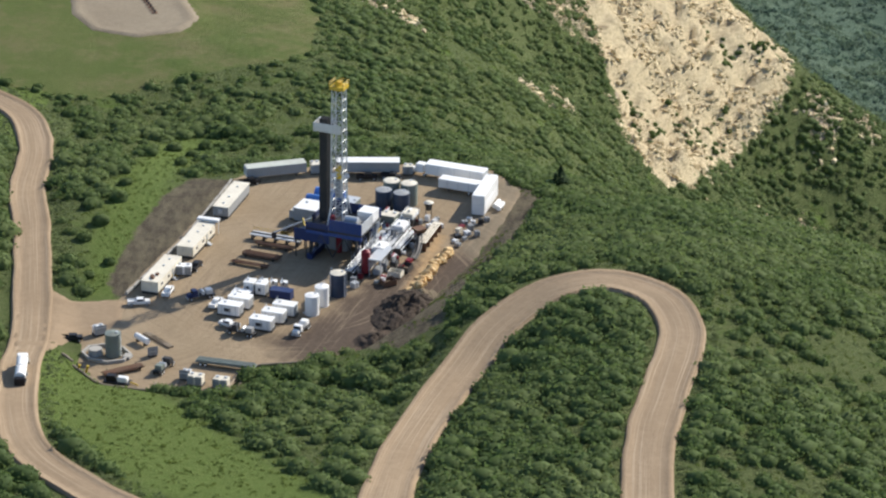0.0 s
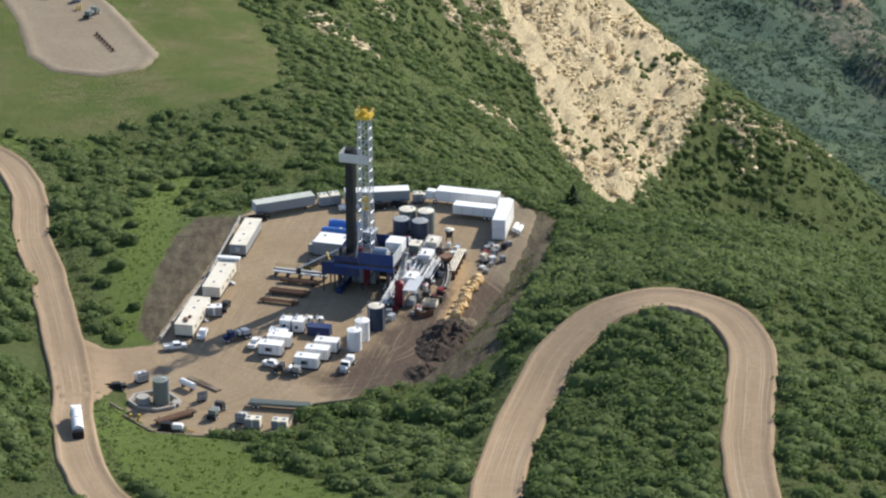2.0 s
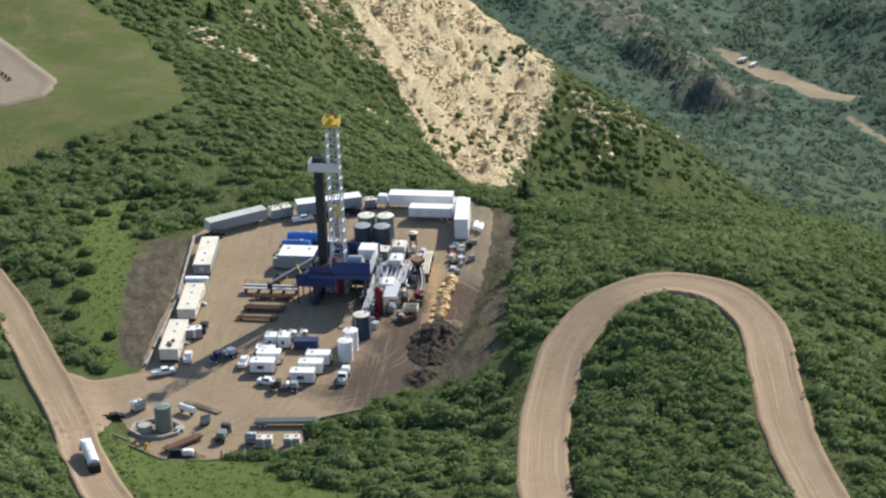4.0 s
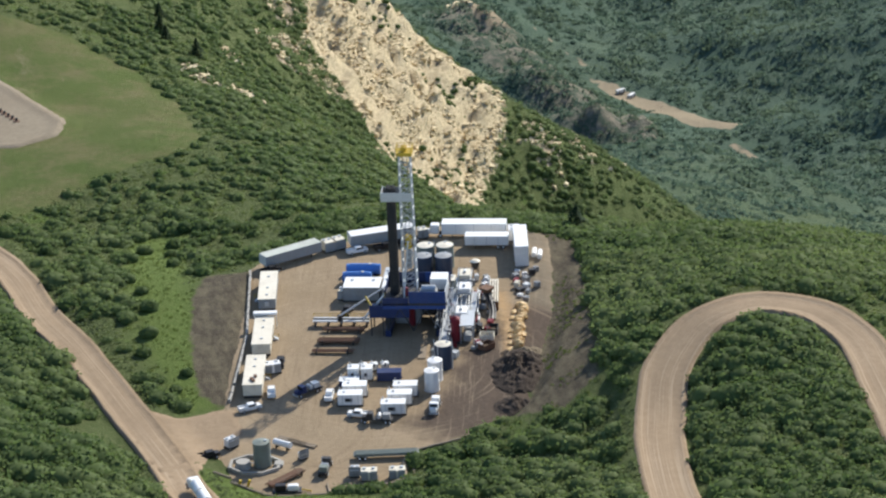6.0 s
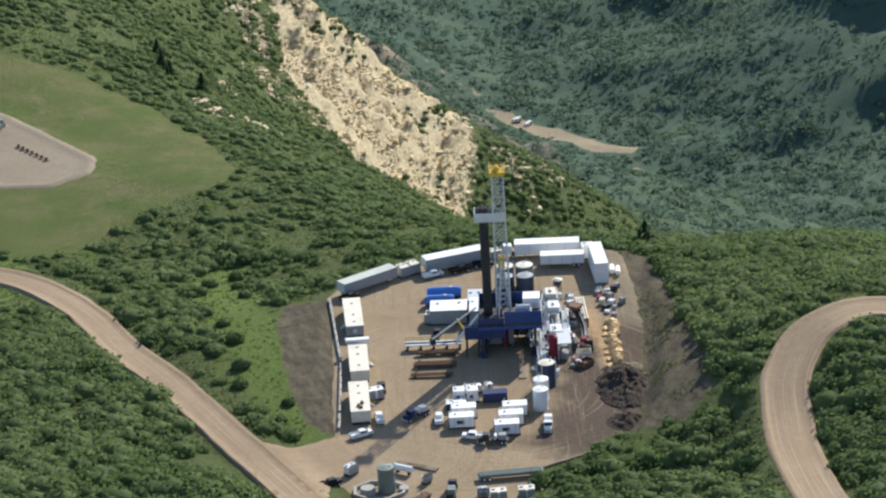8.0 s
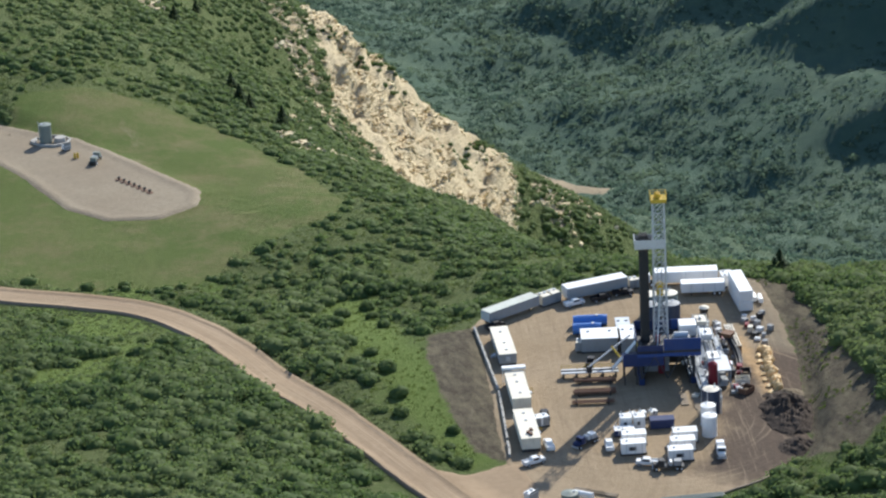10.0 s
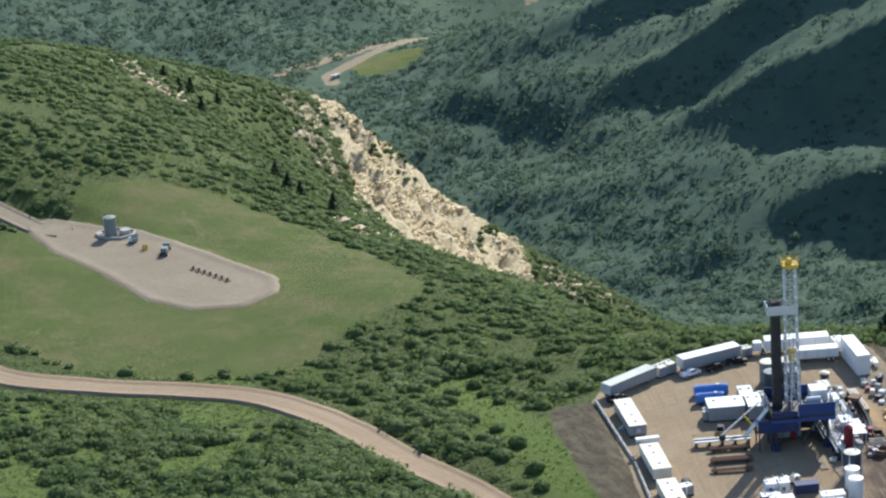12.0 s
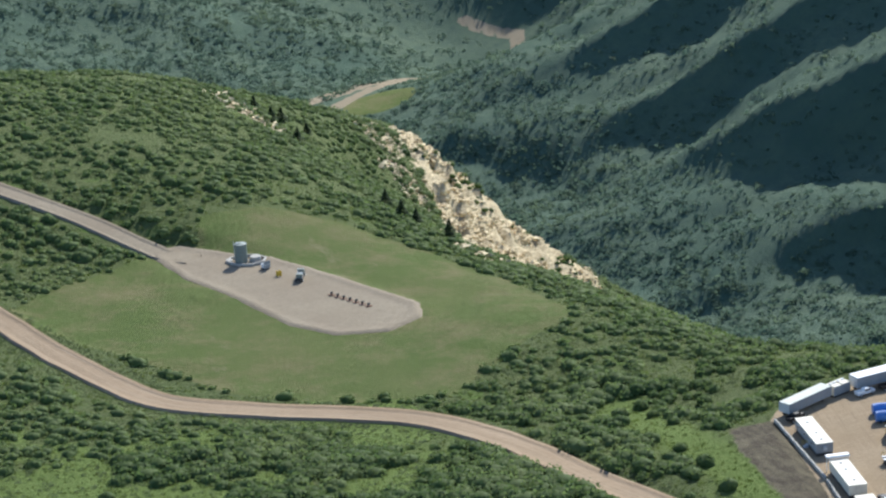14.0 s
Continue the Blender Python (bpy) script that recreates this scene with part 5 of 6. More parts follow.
for k, (x, y) in enumerate(((13.4, 14.0), (10.6, 3.0), (8.2, -7.4))):
    t = empty("mud_tank", "grey steel mud tank with walkways and rails", "tank", "mud tanks in a row")
    part("shell", box(-5.2, 5.2, -1.6, 1.6, 0.3, 2.9, 0.06), STEEL, t)
    part("grating", box(-5.2, 5.2, -1.7, 1.7, 2.9, 3.0, 0.0), STEEL, t)
    part("handrail", rails([(-5.1, -1.6), (5.1, -1.6)], 3.0, 1.1, 0.07), STEEL, t)
    part("handrail", rails([(-5.1, 1.6), (5.1, 1.6)], 3.0, 1.1, 0.07), YELLOW if k == 1 else STEEL, t)
    for j in range(4):
        part("agitator_motor", drum(0.35, 3.0, 3.9, -3.9 + 2.6 * j, 0.3 * (-1) ** j, 12), RED if j == k else GREY, t)
    for j in range(3):
        part("side_rib", box(-4 + 4 * j, -3.8 + 4 * j, 1.6, 1.72, 0.4, 2.8, 0.0), DARK_STEEL, t)
    part("skid", box(-5.5, 5.5, -1.4, 1.4, 0, 0.3, 0.03), DARK_STEEL, t)
    place(t, VT, x, y)
for x, y, w in ((11.0, -6.0, WHITE), (15.4, 8.0, WHITE), (17.6, 16.2, CREAM)):
    t = empty("shale_shaker", "pale steel shaker unit raised on legs", "shaker", "shakers over the mud tanks")
    part("deck", box(-2.6, 2.6, -1.7, 1.7, 3.9, 4.2, 0.04), STEEL, t)
    part("basket", box(-2.3, 2.3, -1.4, 1.4, 4.2, 5.2, 0.12), w, t)
    part("vibrator", tube((-0.8, 0, 5.5), (0.8, 0, 5.5), 0.3, sides=12), STEEL, t)
    part("deck_rail", rails([(-2.6, -1.7), (2.6, -1.7), (2.6, 1.7), (-2.6, 1.7)], 4.2, 1.0, 0.06), STEEL, t)
    for a in (-2.3, 2.3):
        for b in (-1.5, 1.5):
            part("leg", box(a - 0.12, a + 0.12, b - 0.12, b + 0.12, 0, 3.9, 0.02), DARK_STEEL, t)
    place(t, VT, x, y)
roofed = empty("canopy", "long pale sheet-metal canopy over the mud pumps", "canopy")
part("roof", box(-4.6, 4.6, -1.7, 1.7, 4.7, 4.95, 0.05), STEEL, roofed)
for a in (-4.3, 0, 4.3):
    for b in (-1.5, 1.5):
        part("post", box(a - 0.1, a + 0.1, b - 0.1, b + 0.1, 0, 4.7, 0.02), STEEL, roofed)
part("mud_pump", box(-3.6, -0.6, -1.0, 1.0, 0.2, 1.9, 0.2), GREY, roofed)
part("mud_pump", box(0.6, 3.6, -1.0, 1.0, 0.2, 1.9, 0.2), GREY, roofed)
place(roofed, VT, 11.2, -11.0)
vessel = empty("red_vessel", "tall red gas separator vessel on a skid", "vessel")
part("skid", box(-1.3, 1.3, -1.3, 1.3, 0, 0.3, 0.03), DARK_STEEL, vessel)
part("shell", drum(1.15, 0.8, 6.4, sides=24), RED, vessel)
part("dome", drum(1.15, 6.4, 7.0, sides=24, r2=0.4), RED, vessel)
part("vent_pipe", tube((0, 0, 6.9), (0, 0, 9.4), 0.12), STEEL, vessel)
for a in (-0.9, 0.9):
    part("leg", box(a - 0.12, a + 0.12, -0.12, 0.12, 0.3, 1.0, 0.02), RED, vessel)
place(vessel, 10, 7.6, -13.6)
hop = empty("cuttings_conveyor", "dark steel conveyor chute curving down to a pit", "conveyor")
part("hopper", drum(0.8, 3.0, 5.0, 0, 0, 4, r2=2.0), RUST, hop, "rusty feed hopper")
prev = None
for k in range(9):
    s = k / 8
    q = (-1.0 * s + 1.3 * math.sin(2.2 * s), -9.5 * s, 3.6 * (1 - s) ** 1.3 + 0.35)
    if prev:
        for o in (-0.7, 0.7):
            part("chute_rail", tube((prev[0] + o, prev[1], prev[2]), (q[0] + o, q[1], q[2]), 0.22, sides=6), DARK_STEEL, hop)
        part("chute_plate", tube(prev, q, 0.5, sides=6), BLACK, hop)
    prev = q
for a in (-1.4, 1.4):
    part("leg", box(a - 0.12, a + 0.12, 0.6, 0.84, 0, 3.2, 0.02), DARK_STEEL, hop)
place(hop, -8, 20.4, 5.6)
for x, y, d, w, label in ((15.2, -14.0, RIG_TURN, CREAM, "pale open-top cuttings bin on the mud"), (13.6, -19.5, 30, RUST, "rusty open skip beside the mud pumps"), (17.6, -10.5, 70, DARK_STEEL, "dark open-top cuttings bin")):
    t = empty("cuttings_bin", label, "bin", "cuttings bins")
    for bx in ((-1.7, 1.7, -1.25, -1.15, 0.2, 1.6), (-1.7, 1.7, 1.15, 1.25, 0.2, 1.6), (-1.75, -1.65, -1.25, 1.25, 0.2, 1.6), (1.65, 1.75, -1.25, 1.25, 0.2, 1.6)):
        part("side", box(*bx, 0.02), w, t)
    part("floor", box(-1.7, 1.7, -1.2, 1.2, 0, 0.25, 0.02), DARK_STEEL, t)
    part("cuttings", drum(1.3, 0.25, 1.0, 0, 0, 10, r2=0.6), MUD, t)
    place(t, d, x, y)
rack = empty("long_rack", "cream-painted pipe rack running beside the mud tanks", "rack")
for y in (-0.9, -0.3, 0.3, 0.9):
    part("pipe", tube((-7, y, 2.5), (7, y, 2.5), 0.2, sides=8), CREAM, rack)
for k in range(5):
    part("frame", box(-6.8 + 3.3 * k, -6.5 + 3.3 * k, -1.1, 1.1, 0, 2.3, 0.03), RUST, rack)
place(rack, VT + 2, 23.0, 8.6)
tower2 = empty("mixing_hopper", "green-topped mixing hopper on a dark frame", "hopper")
part("cone", drum(0.5, 2.2, 4.4, 0, 0, 16, r2=1.3), DARK_STEEL, tower2)
part("lid", drum(1.35, 4.4, 4.8, 0, 0, 16, r2=0.7), CREAM, tower2)
for k in range(4):
    a = math.pi * (0.25 + 0.5 * k)
    part("leg", tube((math.cos(a), math.sin(a), 0), (math.cos(a), math.sin(a), 4.2), 0.1, sides=6), DARK_STEEL, tower2)
place(tower2, 0, 22.2, 24.0)

for k, (x, y, l) in enumerate(((14.8, 6.0, 16), (7.0, -2.0, 14), (16.8, 4.0, 12), (5.4, -12.0, 12))):
    t = empty("pipe_walkway", "pale galvanised walkway with pipes running along it", "walkway", "walkways between the mud tanks")
    h = 2.2 + 0.5 * (k % 2)
    part("grating", box(-l / 2, l / 2, -0.6, 0.6, h, h + 0.1, 0.0), STEEL, t)
    for s in (-0.6, 0.6):
        part("handrail", rails([(-l / 2, s), (l / 2, s)], h + 0.1, 1.1, 0.07), STEEL, t)
    for s, w in ((-0.95, STEEL), (0.95, GREY), (1.25, WHITE)):
        part("pipe", tube((-l / 2, s, h - 0.3), (l / 2, s, h - 0.3), 0.16, sides=8), w, t)
    for j in range(5):
        q = -l / 2 + 0.3 + j * (l - 0.6) / 4
        part("support", box(q - 0.08, q + 0.08, -1.0, 1.3, 0, h - 0.2, 0.0), DARK_STEEL, t)
    place(t, VT, x, y)
for x, y, s in ((17.8, 19.2, 1.0), (19.6, 6.2, 0.8), (14.6, -9.0, 0.9), (11.6, 20.8, 0.9)):
    t = empty("desander", "grey cone cyclone cluster on a steel stand", "desander", "cyclone units")
    part("stand", box(-1.2 * s, 1.2 * s, -0.9 * s, 0.9 * s, 0, 2.2 * s, 0.05), DARK_STEEL, t)
    for k in range(4):
        part("cone", drum(0.12, 2.2 * s, 4.0 * s, (-0.9 + 0.6 * k) * s, 0, 12, r2=0.32 * s), WHITE if k % 2 else STEEL, t)
    part("header", tube((-1.3 * s, 0.4, 4.1 * s), (1.3 * s, 0.4, 4.1 * s), 0.18, sides=8), RED, t)
    place(t, VT, x, y)

rnd = random.Random(3)
# crates, drums and bundles along the eastern side
KINDS = [(WHITE, "white supply crate on a pallet"), (RED, "red-wrapped supply crate on a pallet"), (GREY, "grey steel tote on a pallet"), (CREAM, "cream sack pallet in the open"), (STEEL, "steel parts basket on a pallet"), (DARK_STEEL, "dark steel tool basket on a pallet")]
SPOTS_CR = [(33.0, 23.4), (31.8, 20.6), (34.0, 20.0), (31.0, 17.4), (33.4, 16.6), (30.4, 14.2), (32.6, 13.2), (30.2, 11.0), (32.0, 9.6), (29.6, 8.2), (30.4, 5.6), (36.0, 20.6), (37.6, 22.6), (35.2, 12.6),
            (16.4, 20.6), (14.4, 22.2), (18.6, 21.0), (20.2, 19.4), (12.6, 19.0), (17.2, 12.4), (18.8, 9.6), (15.6, 3.4), (13.2, -2.2), (16.6, 0.4), (9.6, 8.4), (6.4, -16.4), (4.8, -18.4), (10.6, -18.6), (5.2, -21.8), (25.6, 17.4), (24.0, 19.4), (9.4, 18.4), (20.4, 12.4), (15.0, -5.2), (12.2, -16.2)]
for k in range(26):
    s = rnd.uniform(-22, 22)
    SPOTS_CR.append((12.5 + 0.29 * s + rnd.choice((-5.6, -2.6, 3.4, 5.6, 7.6)) + rnd.uniform(-0.4, 0.4), 1.5 + 0.95 * s))
for x, y in SPOTS_CR:
    mat, label = rnd.choice(KINDS)
    t = empty("supply_crate", label, "crate", "crates and totes round the rig")
    sx, sy, sz = rnd.uniform(0.5, 0.95), rnd.uniform(0.5, 0.85), rnd.uniform(0.7, 1.7)
    part("pallet", box(-sx - 0.1, sx + 0.1, -sy - 0.1, sy + 0.1, 0, 0.18, 0.02), WOOD, t)
    part("load", box(-sx, sx, -sy, sy, 0.18, sz, 0.1), mat, t)
    part("strap", box(-0.08, 0.08, -sy - 0.02, sy + 0.02, 0.18, sz + 0.02, 0.0), BLACK, t)
    place(t, rnd.uniform(0, 90), x, y)
for x, y in ((40.0, 32.6), (41.0, 31.0)):
    t = empty("gas_cylinder", "white horizontal propane cylinder on a cradle", "tank", "white cylinders by the containers")
    part("shell", tube((-1.9, 0, 0.95), (1.9, 0, 0.95), 0.65, sides=18), WHITE, t)
    for s in (-1.1, 1.1):
        part("cradle", box(s - 0.12, s + 0.12, -0.5, 0.5, 0, 0.5, 0.02), STEEL, t)
    place(t, 72, x, y)


def sack_mesh(seed):
    bm = bmesh.new()
    bmesh.ops.create_icosphere(bm, subdivisions=3, radius=1)
    for v in bm.verts:
        n = noise.noise(v.co * 1.6 + Vector((seed * 9.1, 0, 0))) * 0.28 + noise.noise(v.co * 4 + Vector((0, seed * 5.3, 0))) * 0.14
        v.co *= 1 + n
        v.co.z = max(v.co.z, -0.5) + 0.5
    return bm


for k in range(14):
    s = k / 13
    t = empty("bulk_sack", "tan sheeting-wrapped bulk sack lying in a row", "sack", "row of tan bulk sacks")
    o = part("bag", sack_mesh(k), ORANGE, t)
    o.scale = (rnd.uniform(1.1, 1.6), rnd.uniform(0.8, 1.1), rnd.uniform(0.9, 1.4))
    place(t, rnd.uniform(-30, 10), 28.4 - 7.0 * s + rnd.uniform(-0.5, 0.5), 2.0 - 23.0 * s)
    if k % 2:
        u = empty("bulk_sack", "small flattened tan sack beside the row", "sack", "row of tan bulk sacks")
        o = part("bag", sack_mesh(k + 40), ORANGE, u)
        o.scale = (1.3, 0.7, 0.4)
        place(u, rnd.uniform(0, 90), 26.2 - 7.0 * s, 1.0 - 23.0 * s)


def mound(name, x, y, rx, ry, h, deg, mat, label, seed):
    bm = bmesh.new()
    bmesh.ops.create_grid(bm, x_segments=44, y_segments=44, size=1)
    for v in bm.verts:
        r = math.hypot(v.co.x, v.co.y)
        p = Vector((v.co.x * rx * 0.35, v.co.y * ry * 0.35, seed))
        n = noise.fractal(p, 1.0, 2.0, 4)
        top = max(0.0, 1 - r * (1 + 0.3 * n))
        v.co = Vector((v.co.x * rx, v.co.y * ry, h * (top**0.7) * (1 + 0.9 * n) - 0.3 + 0.25 * n * (top > 0)))
    me = bpy.data.meshes.new(name)
    bm.to_mesh(me)
    bm.free()
    me.materials.append(mat)
    ob = tagged(new(name, me), label, "dirt pile")
    ob.matrix_basis = turned(deg, x, y, 0.1)


mound("soil_mound", 17.6, -34.5, 7.0, 14.0, 3.2, -17, WET_MUD, "dark heap of wet drill cuttings on the mud", 1.0)
mound("soil_mound", 11.6, -53.0, 5.5, 6.0, 1.8, 10, WET_MUD, "low dark heap of mud by the pad rim", 4.0)
mound("soil_mound", 23.0, -24.5, 3.5, 4.0, 1.2, 10, FILL, "small brown heap beside the sacks", 7.0)

# separator and clutter at the southern end


def separator(label, tank_mat):
    t = storage_tank(1.9, 5.9, tank_mat, GREEN_GREY, label, "separator_tank")
    n = 8
    for k in range(n):
        a, b = 2 * math.pi * (k + 0.5) / n, 2 * math.pi * (k + 1.5) / n
        p = [(r * math.cos(q) * 1.25 - 1.6, r * math.sin(q) - 0.5) for q in (a, b) for r in (5.0, 4.5)]
        ring = bmesh.new()
        vs = [ring.verts.new((*p[i], z)) for z in (0, 0.75) for i in range(4)]
        for f in ((0, 2, 6, 4), (1, 5, 7, 3), (4, 6, 7, 5)):
            ring.faces.new([vs[i] for i in f])
        part("containment_panel", ring, CONCRETE, t)
    part("low_tank", drum(1.9, 0, 1.5, -4.2, -1.0, 24, r2=1.6), CONCRETE, t)
    part("catch_basin", box(2.8, 4.8, -1.2, 1.0, 0, 0.8, 0.1), CONCRETE, t)
    return t


place(separator("green-grey separator tank inside a low containment wall", GREEN_GREY), RIG_TURN, -50.3, -64.4)
shed(-55.2, -52.8, 2.6, 2.0, 2.2, WHITE, WHITE, 30, "white pump box near the separator tank")
t = empty("propane_tank", "white horizontal propane tank on dark legs", "tank")
part("shell", tube((-2.3, 0, 1.3), (2.3, 0, 1.3), 0.75, sides=20), WHITE, t)
for s in (-1.5, 1.5):
    part("saddle", box(s - 0.2, s + 0.2, -0.6, 0.6, 0, 0.8, 0.02), DARK_STEEL, t)
place(t, -48, -44.2, -57.4)
shed(-41.0, -64.2, 1.6, 1.4, 1.5, WHITE, CREAM, 20, "small white valve cabinet near the separator")
for k, (x, y, d) in enumerate(((-39.6, -56.5, -48), (-41.4, -54.6, -48))):
    w = empty("timber_stack", "grey weathered timber stack on the dirt", "timber stack", "timber stacks")
    for j in range(4):
        part("plank", box(-4, 4, -0.7 + 0.38 * j, -0.4 + 0.38 * j, 0, 0.4, 0.03), WOOD, w)
    place(w, d, x, y)
for k, y in enumerate((-73.6, -74.0)):
    t = empty("yellow_post", "bright yellow guard post leaning in the grass", "post", "yellow guard posts")
    part("post", tube((0, 0, 0), (0.5, -0.6, 1.9), 0.3, sides=10), YELLOW, t)
    part("cap", drum(0.34, 1.8, 2.0, 0.5, -0.6, 10), YELLOW, t)
    place(t, 0, -57.6 + 2.0 * k, y, 0.1)
for x, y, d, label in ((-37.4, -71.8, 68, "dark green pump truck parked beside the trench"),):
    place(service_truck(GREEN_GREY, DARK_STEEL, label, "pump"), d, x, y)
pr = pipe_rack(8, 2, "dark steel pipe bundle stacked near the separator")
place(pr, 32, -46.2, -74.6)
skid = empty("pump_skid", "grey pump skid with white hood and hoses", "pump")
part("skid", box(-3.2, 3.2, -1.3, 1.3, 0, 0.35, 0.03), DARK_STEEL, skid)
part("engine", box(-2.6, -0.2, -0.9, 0.9, 0.35, 1.8, 0.15), BLACK, skid)
part("hood", box(0.1, 2.6, -0.8, 0.8, 0.35, 1.6, 0.2), WHITE, skid)
part("hose", tube((3.2, 0, 0.4), (5.4, -0.8, 0.25), 0.16), YELLOW, skid)
place(skid, -12, -47.6, -79.0)
long_bin = empty("pipe_trailer", "long dark green flat trailer loaded with pipe", "trailer")
part("deck", box(-7.4, 7.4, -1.3, 1.3, 0.9, 1.2, 0.03), GREEN_GREY, long_bin)
for k in range(7):
    part("load", tube((-7.0, -1.0 + 0.33 * k, 1.4), (7.0, -1.0 + 0.33 * k, 1.4), 0.19, sides=8), GREEN_GREY, long_bin)
for x in (-6.0, -4.8, 5.6):
    for y in (-1.1, 1.1):
        wheel(long_bin, x, y, 0.45, 0.3)
place(long_bin, -13, -22.8, -69.4)
for x, y in ((-29.0, -79.2), (-22.9, -80.6)):
    shed(x, y, 3.4, 2.6, 2.5, CREAM, CREAM, -14, "beige steel storage box at the pad rim")
shed(-31.6, -76.2, 1.8, 2.4, 2.0, WHITE, WHITE, -14, "white equipment cabinet beside the beige boxes")
for k, (x, y) in enumerate(((-38.6, -80.6), (-33.6, -80.4), (-18.6, -78.0))):
    w = empty("white_beam", "pale timber beam lying at the pad rim", "beam", "beams on the pad rim")
    part("beam", box(-2.2, 2.2, -0.2, 0.2, 0, 0.4, 0.04), WOOD, w)
    place(w, 84, x, y)

# the gravel pad in the meadow
GZ = GRAVEL_Z + 0.1
sep2 = separator("pale grey-green tank in a round containment wall on gravel", GREEN_GREY)
place(sep2, 150, -88.0, 272.0, GZ)
t = shed(-84.2, 262.0, 1.8, 1.8, 1.6, WHITE, WHITE, 20, "small white valve box on the gravel pad")
t.location.z = GZ
t = service_truck(GREEN_GREY, GREEN_GREY, "grey-green service unit on the gravel pad", "pump", "service unit on gravel")
place(t, 60, -78.6, 247.6, GZ)
for k in range(4):
    t = empty("yellow_post", "yellow guard rail post on the gravel pad", "post", "yellow guard posts")
    part("post", tube((0, 0, 0), (0.2, 0.3, 1.5), 0.25, sides=8), YELLOW, t)
    place(t, 0, -83.6 + 0.9 * (k % 2), 253.2 + 1.1 * (k // 2), GZ)
for k in range(7):
    s = k / 6
    t = empty("wellhead", "dark steel wellhead valve on the gravel", "wellhead", "wellheads in a row")
    part("casing", drum(0.3, 0, 0.5, 0, 0, 12), DARK_STEEL, t)
    part("valve", box(-0.3, 0.3, -0.3, 0.3, 0.5, 1.0, 0.08), DARK_STEEL, t)
    part("hand_wheel", tube((0.3, 0, 0.8), (0.45, 0, 0.8), 0.25, sides=12), DARK_STEEL, t)
    part("cellar", box(-0.9, 0.9, -0.9, 0.9, 0, 0.15, 0.04), RUST, t)
    place(t, 10, -76.4 + 5.4 * s, 229.0 - 15.0 * s, GZ)

# conifers and single shrubs


def conifer(name, x, y, h, label, spread=0.3):
    t = empty(name, label, "tree", "conifers on the canyon rim")
    z = float(land(np.array([float(x)]), np.array([float(y)]))[0])
    part("trunk", tube((0, 0, -0.5), (0, 0, h * 0.9), 0.25, 0.06, 8), BARK, t)
    n = 620
    s = rng.random(n) ** 0.75
    a = rng.random(n) * 2 * np.pi
    r = (1 - s) * h * spread * (0.45 + 0.55 * rng.random(n)) * (1 + 0.25 * np.sin(3 * a + 9 * s))
    c = np.c_[r * np.cos(a), r * np.sin(a), h * (0.08 + 0.92 * s)]
    d = np.c_[np.cos(a), np.sin(a), -0.3 + 0 * a]
    side = np.c_[-np.sin(a), np.cos(a), 0 * a]
    k = (0.5 + 0.7 * (1 - s))[:, None] * h / 11
    v = np.stack([c + d * k, c - d * k * 0.4 + side * k * 0.5, c - d * k * 0.4 - side * k * 0.5 + rng.normal(size=(n, 3)) * 0.15], 1).reshape(-1, 3)
    crown = fast_mesh("crown", v, np.arange(3 * n).reshape(-1, 3), PINE)
    crown.parent = t
    t.matrix_basis = pose(x, y, z)
    return t


for x, y, h in ((-6, 350, 6), (-9, 330, 6.5), (-9, 318, 6), (0, 312, 6.5), (0, 467, 6), (7, 475, 7), (0, 442, 6), (18, 478, 5.5), (0, 484, 5)):
    conifer("conifer", x, y, h, "dark broad conifer on the scrub hillside", 0.42)
conifer("conifer", 57, 53, 7.0, "broad dark conifer at the pad corner", 0.5)


def oak(x, y, r):
    t = empty("oak_shrub", "round green scrub oak standing in grass", "shrub", "single oak shrubs")
    z = float(land(np.array([float(x)]), np.array([float(y)]))[0])
    for k in range(3):
        a = 2.1 * k + x
        part("stem", tube((0, 0, -0.3), (0.5 * r * math.cos(a), 0.5 * r * math.sin(a), 0.7 * r), 0.12, 0.05, 6), BARK, t)
    crown = leaf_cloud(np.array([[0, 0, 0.25 * r]]), np.array([r]), 110, 0.38, OAK, "crown", core=2)
    crown.parent = t
    t.matrix_basis = pose(x, y, z)


for x, y, r in ((-66, 4, 2.2), (-63, 14, 2.6), (-67, 24, 2.1), (-60, 30, 2.8), (-66, 38, 2.4), (-70, 52, 2.4), (-62, 56, 2.9), (-66, 66, 2.3), (-70, 74, 2.6), (-58, 80, 2.7), (-52, 92, 2.6), (-60, 44, 2.0), (-58, -10, 1.8), (-62, -18, 1.6),
                (-38, 108, 2.8), (-29, 88, 2.6), (-108, 144, 2.2), (-98, 142, 1.8), (-44, 96, 2.5), (-86, 122, 2.0), (-80, 110, 2.2), (-78, 96, 2.3), (-72, 86, 2.4), (-48, 70, 2.1), (-46, 84, 2.2)):
    oak(x, y, r)
for x, y, r in ((-64, -150, 3.6), (-58, -159, 3.9), (-69, -157, 4.2), (-62, -167, 4.0), (-53, -171, 3.4), (-72, -144, 3.2), (-66, -140, 2.6)):
    oak(x, y, r)

# pale trailers on the river clearing, far below
for x, y, d in ((468, 1378, 40), (462, 1384, 25), (543, 1758, 10)):
    t = shed(x, y, 7, 2.5, 2.6, WHITE, WHITE, d, "white caravan on the bare river clearing")
    t.location.z = float(land(np.array([float(x)]), np.array([float(y)]))[0]) + 0.4

# straw roll along the southern rim of the pad
RIM = densify([(-62, -68, 0.2), (-56, -76, 0.2), (-50, -82, 0.2), (-38, -85, 0.2), (-23, -84, 0.2), (-18, -70, 0.2), (-4, -66, 0.2), (6, -62.5, 0.2)], 3.5)
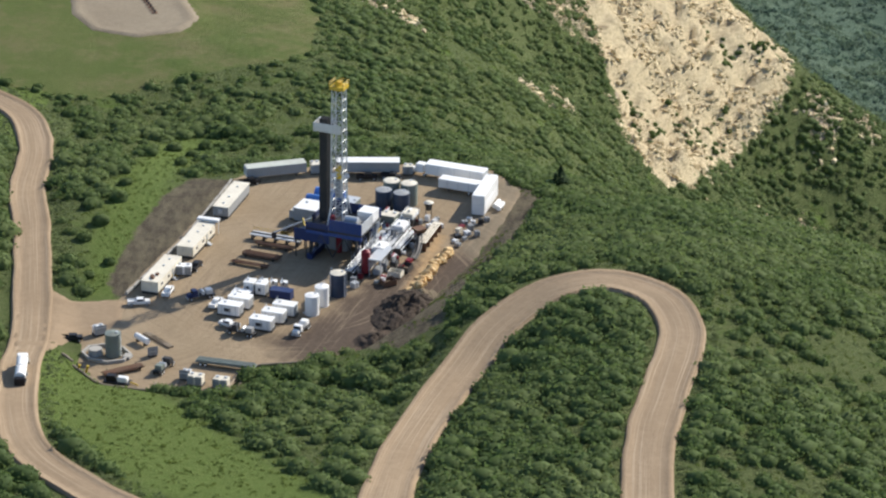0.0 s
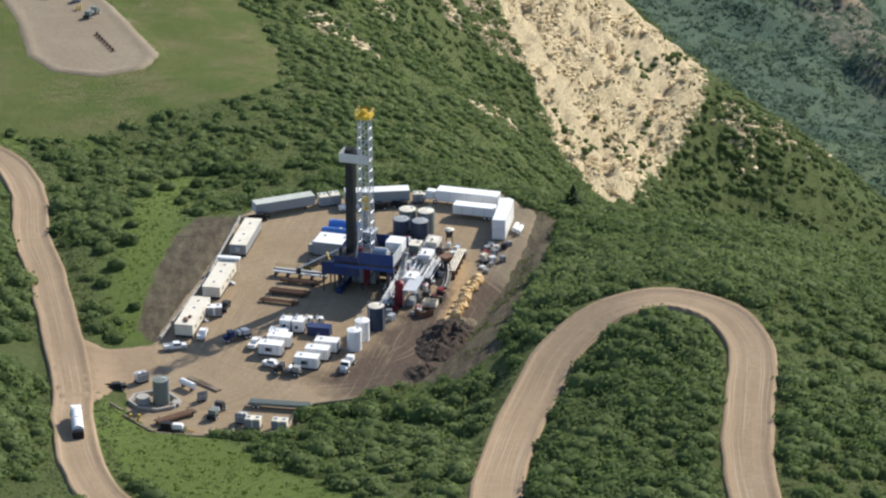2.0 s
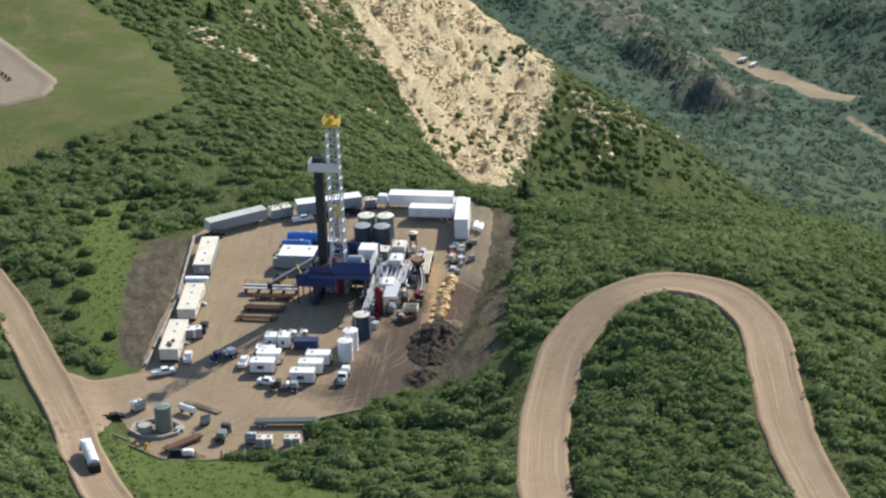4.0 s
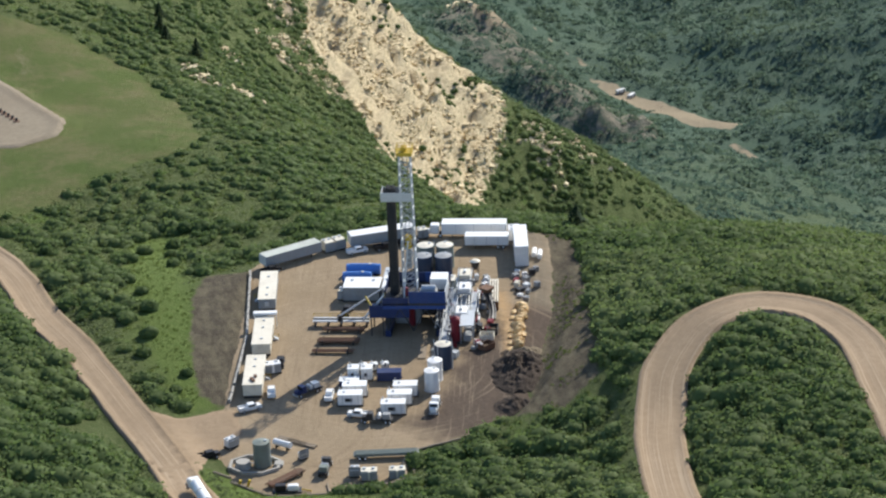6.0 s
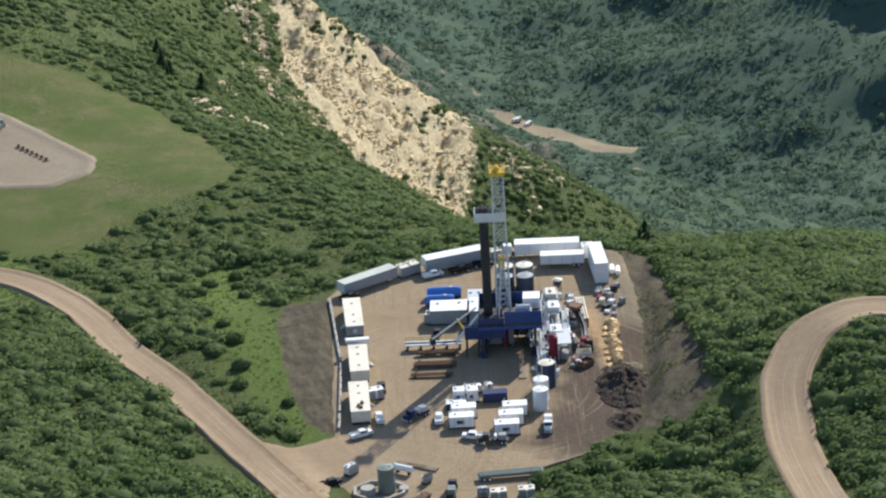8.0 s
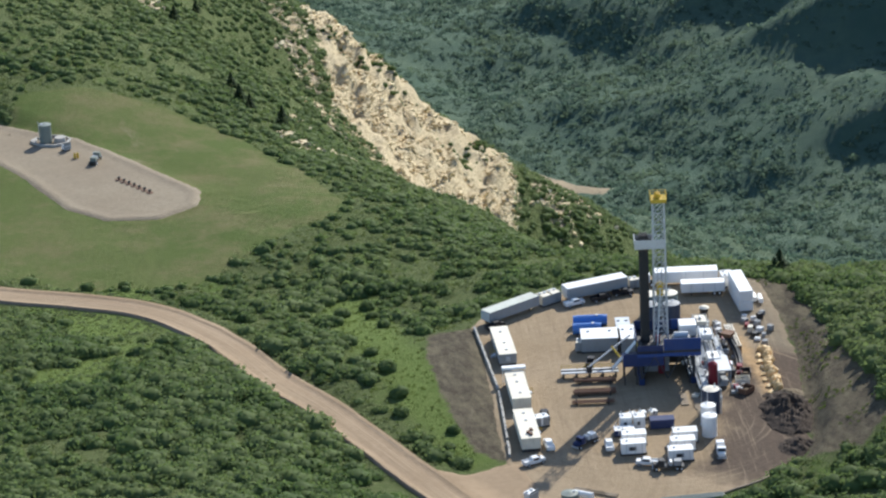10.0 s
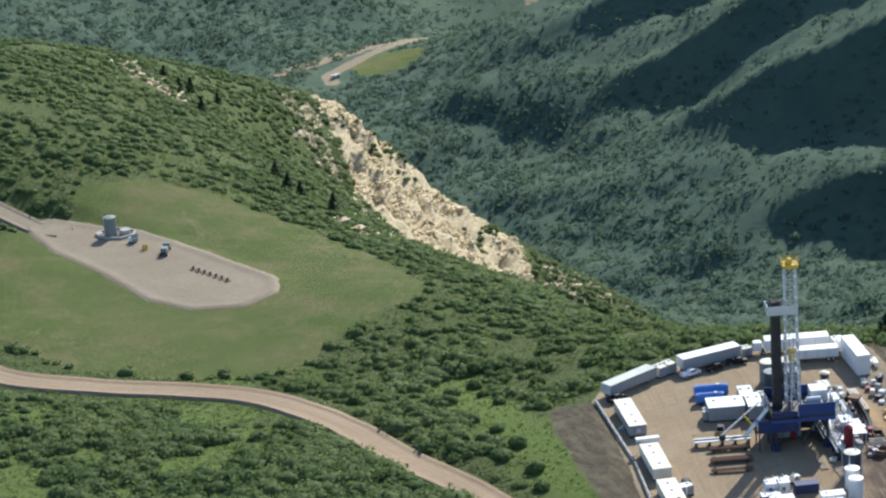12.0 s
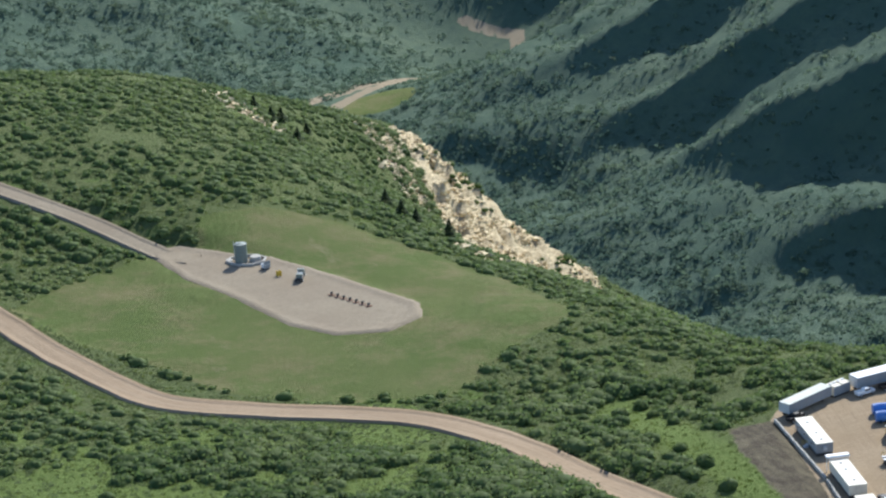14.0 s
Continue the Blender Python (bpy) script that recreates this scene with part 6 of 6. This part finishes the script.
for a, b in zip(RIM, RIM[1:]):
    t = empty("straw_roll", "pale straw erosion roll along the pad rim", "straw roll", "straw rolls on the pad rim")
    part("roll", tube((0, 0, 0.3), (b[0] - a[0], b[1] - a[1], 0.3), 0.34, sides=8), WOOD, t)
    t.matrix_basis = pose(a[0], a[1], float(max(land(a[:1], a[1:2])[0], 0.05)))

# broken rock on the cliff and its outcrops
n = 19000
bx, by = rng.uniform(55, 165, n), rng.uniform(375, 560, n)
inn = inside(bx, by, CLIFF_RING) + (vnoise(bx, by, 12, 77) - 0.5) * 14
keep = (inn > -4) & (fbm(bx + 0.6 * by, by - 0.6 * bx, 16, 3, 88) > 0.47)
bx, by, inn = bx[keep], by[keep], inn[keep]
bs = 0.3 + 1.5 * rng.random(len(bx)) ** 5


def stones(name, x, y, size, mat, label, sink=0.35):
    """Angular blocks: rough boxes with shaken corners, in one mesh."""
    m = len(x)
    corner = np.array([(a, b, c) for a in (-1, 1) for b in (-1, 1) for c in (-1, 1)], float)
    v = corner[None] * (1 + 0.45 * rng.normal(size=(m, 8, 3))) * size[:, None, None] * np.array([1.1, 0.8, 0.75]) * 0.5
    a = rng.random(m) * 2 * np.pi
    ca, sa = np.cos(a)[:, None], np.sin(a)[:, None]
    v = np.stack([v[..., 0] * ca - v[..., 1] * sa, v[..., 0] * sa + v[..., 1] * ca, v[..., 2]], -1)
    v += np.stack([x, y, land(x, y) + size * (0.5 - sink)], -1)[:, None, :]
    f = np.array([(0, 1, 3, 2), (4, 6, 7, 5), (0, 4, 5, 1), (2, 3, 7, 6), (0, 2, 6, 4), (1, 5, 7, 3)])
    q = (f[None] + 8 * np.arange(m)[:, None, None]).reshape(-1, 4)
    return tagged(fast_mesh(name, v.reshape(-1, 3), q, mat), label, "rocks", kind="stuff")


m, t, b = material("sandstone", 0.95)
geo = t.nodes.new("ShaderNodeNewGeometry")
col = mix(t, geo.outputs["Random Per Island"], (0.5, 0.39, 0.225), (0.82, 0.685, 0.44))
col = mix(t, ramp(t, noise_of(t, 0.6, 7, 0.7), 0.55, 0.8), col, (0.44, 0.33, 0.2))
t.links.new(col, b.inputs["Base Color"])
bump(t, b, noise_of(t, 1.2, 8, 0.75), 0.8, 0.4)
SANDSTONE = m
stones("cliff_rocks", bx, by, bs, SANDSTONE, "broken tan sandstone blocks covering the cliff")
ox, oy, osz = [], [], []
for (cx, cy), r in SCARS:
    k = int(9 * r) if cy < 900 else int(2 * r)
    ox += list(cx + rng.normal(size=k) * r * 0.5)
    oy += list(cy + rng.normal(size=k) * r * 1.0)
    osz += list((0.4 if cy < 900 else 1.2) + (1.7 if cy < 900 else 3.5) * rng.random(k) ** 2)
stones("outcrop_rocks", np.array(ox), np.array(oy), np.array(osz), SANDSTONE, "tan rock outcrops scattered over the slope")
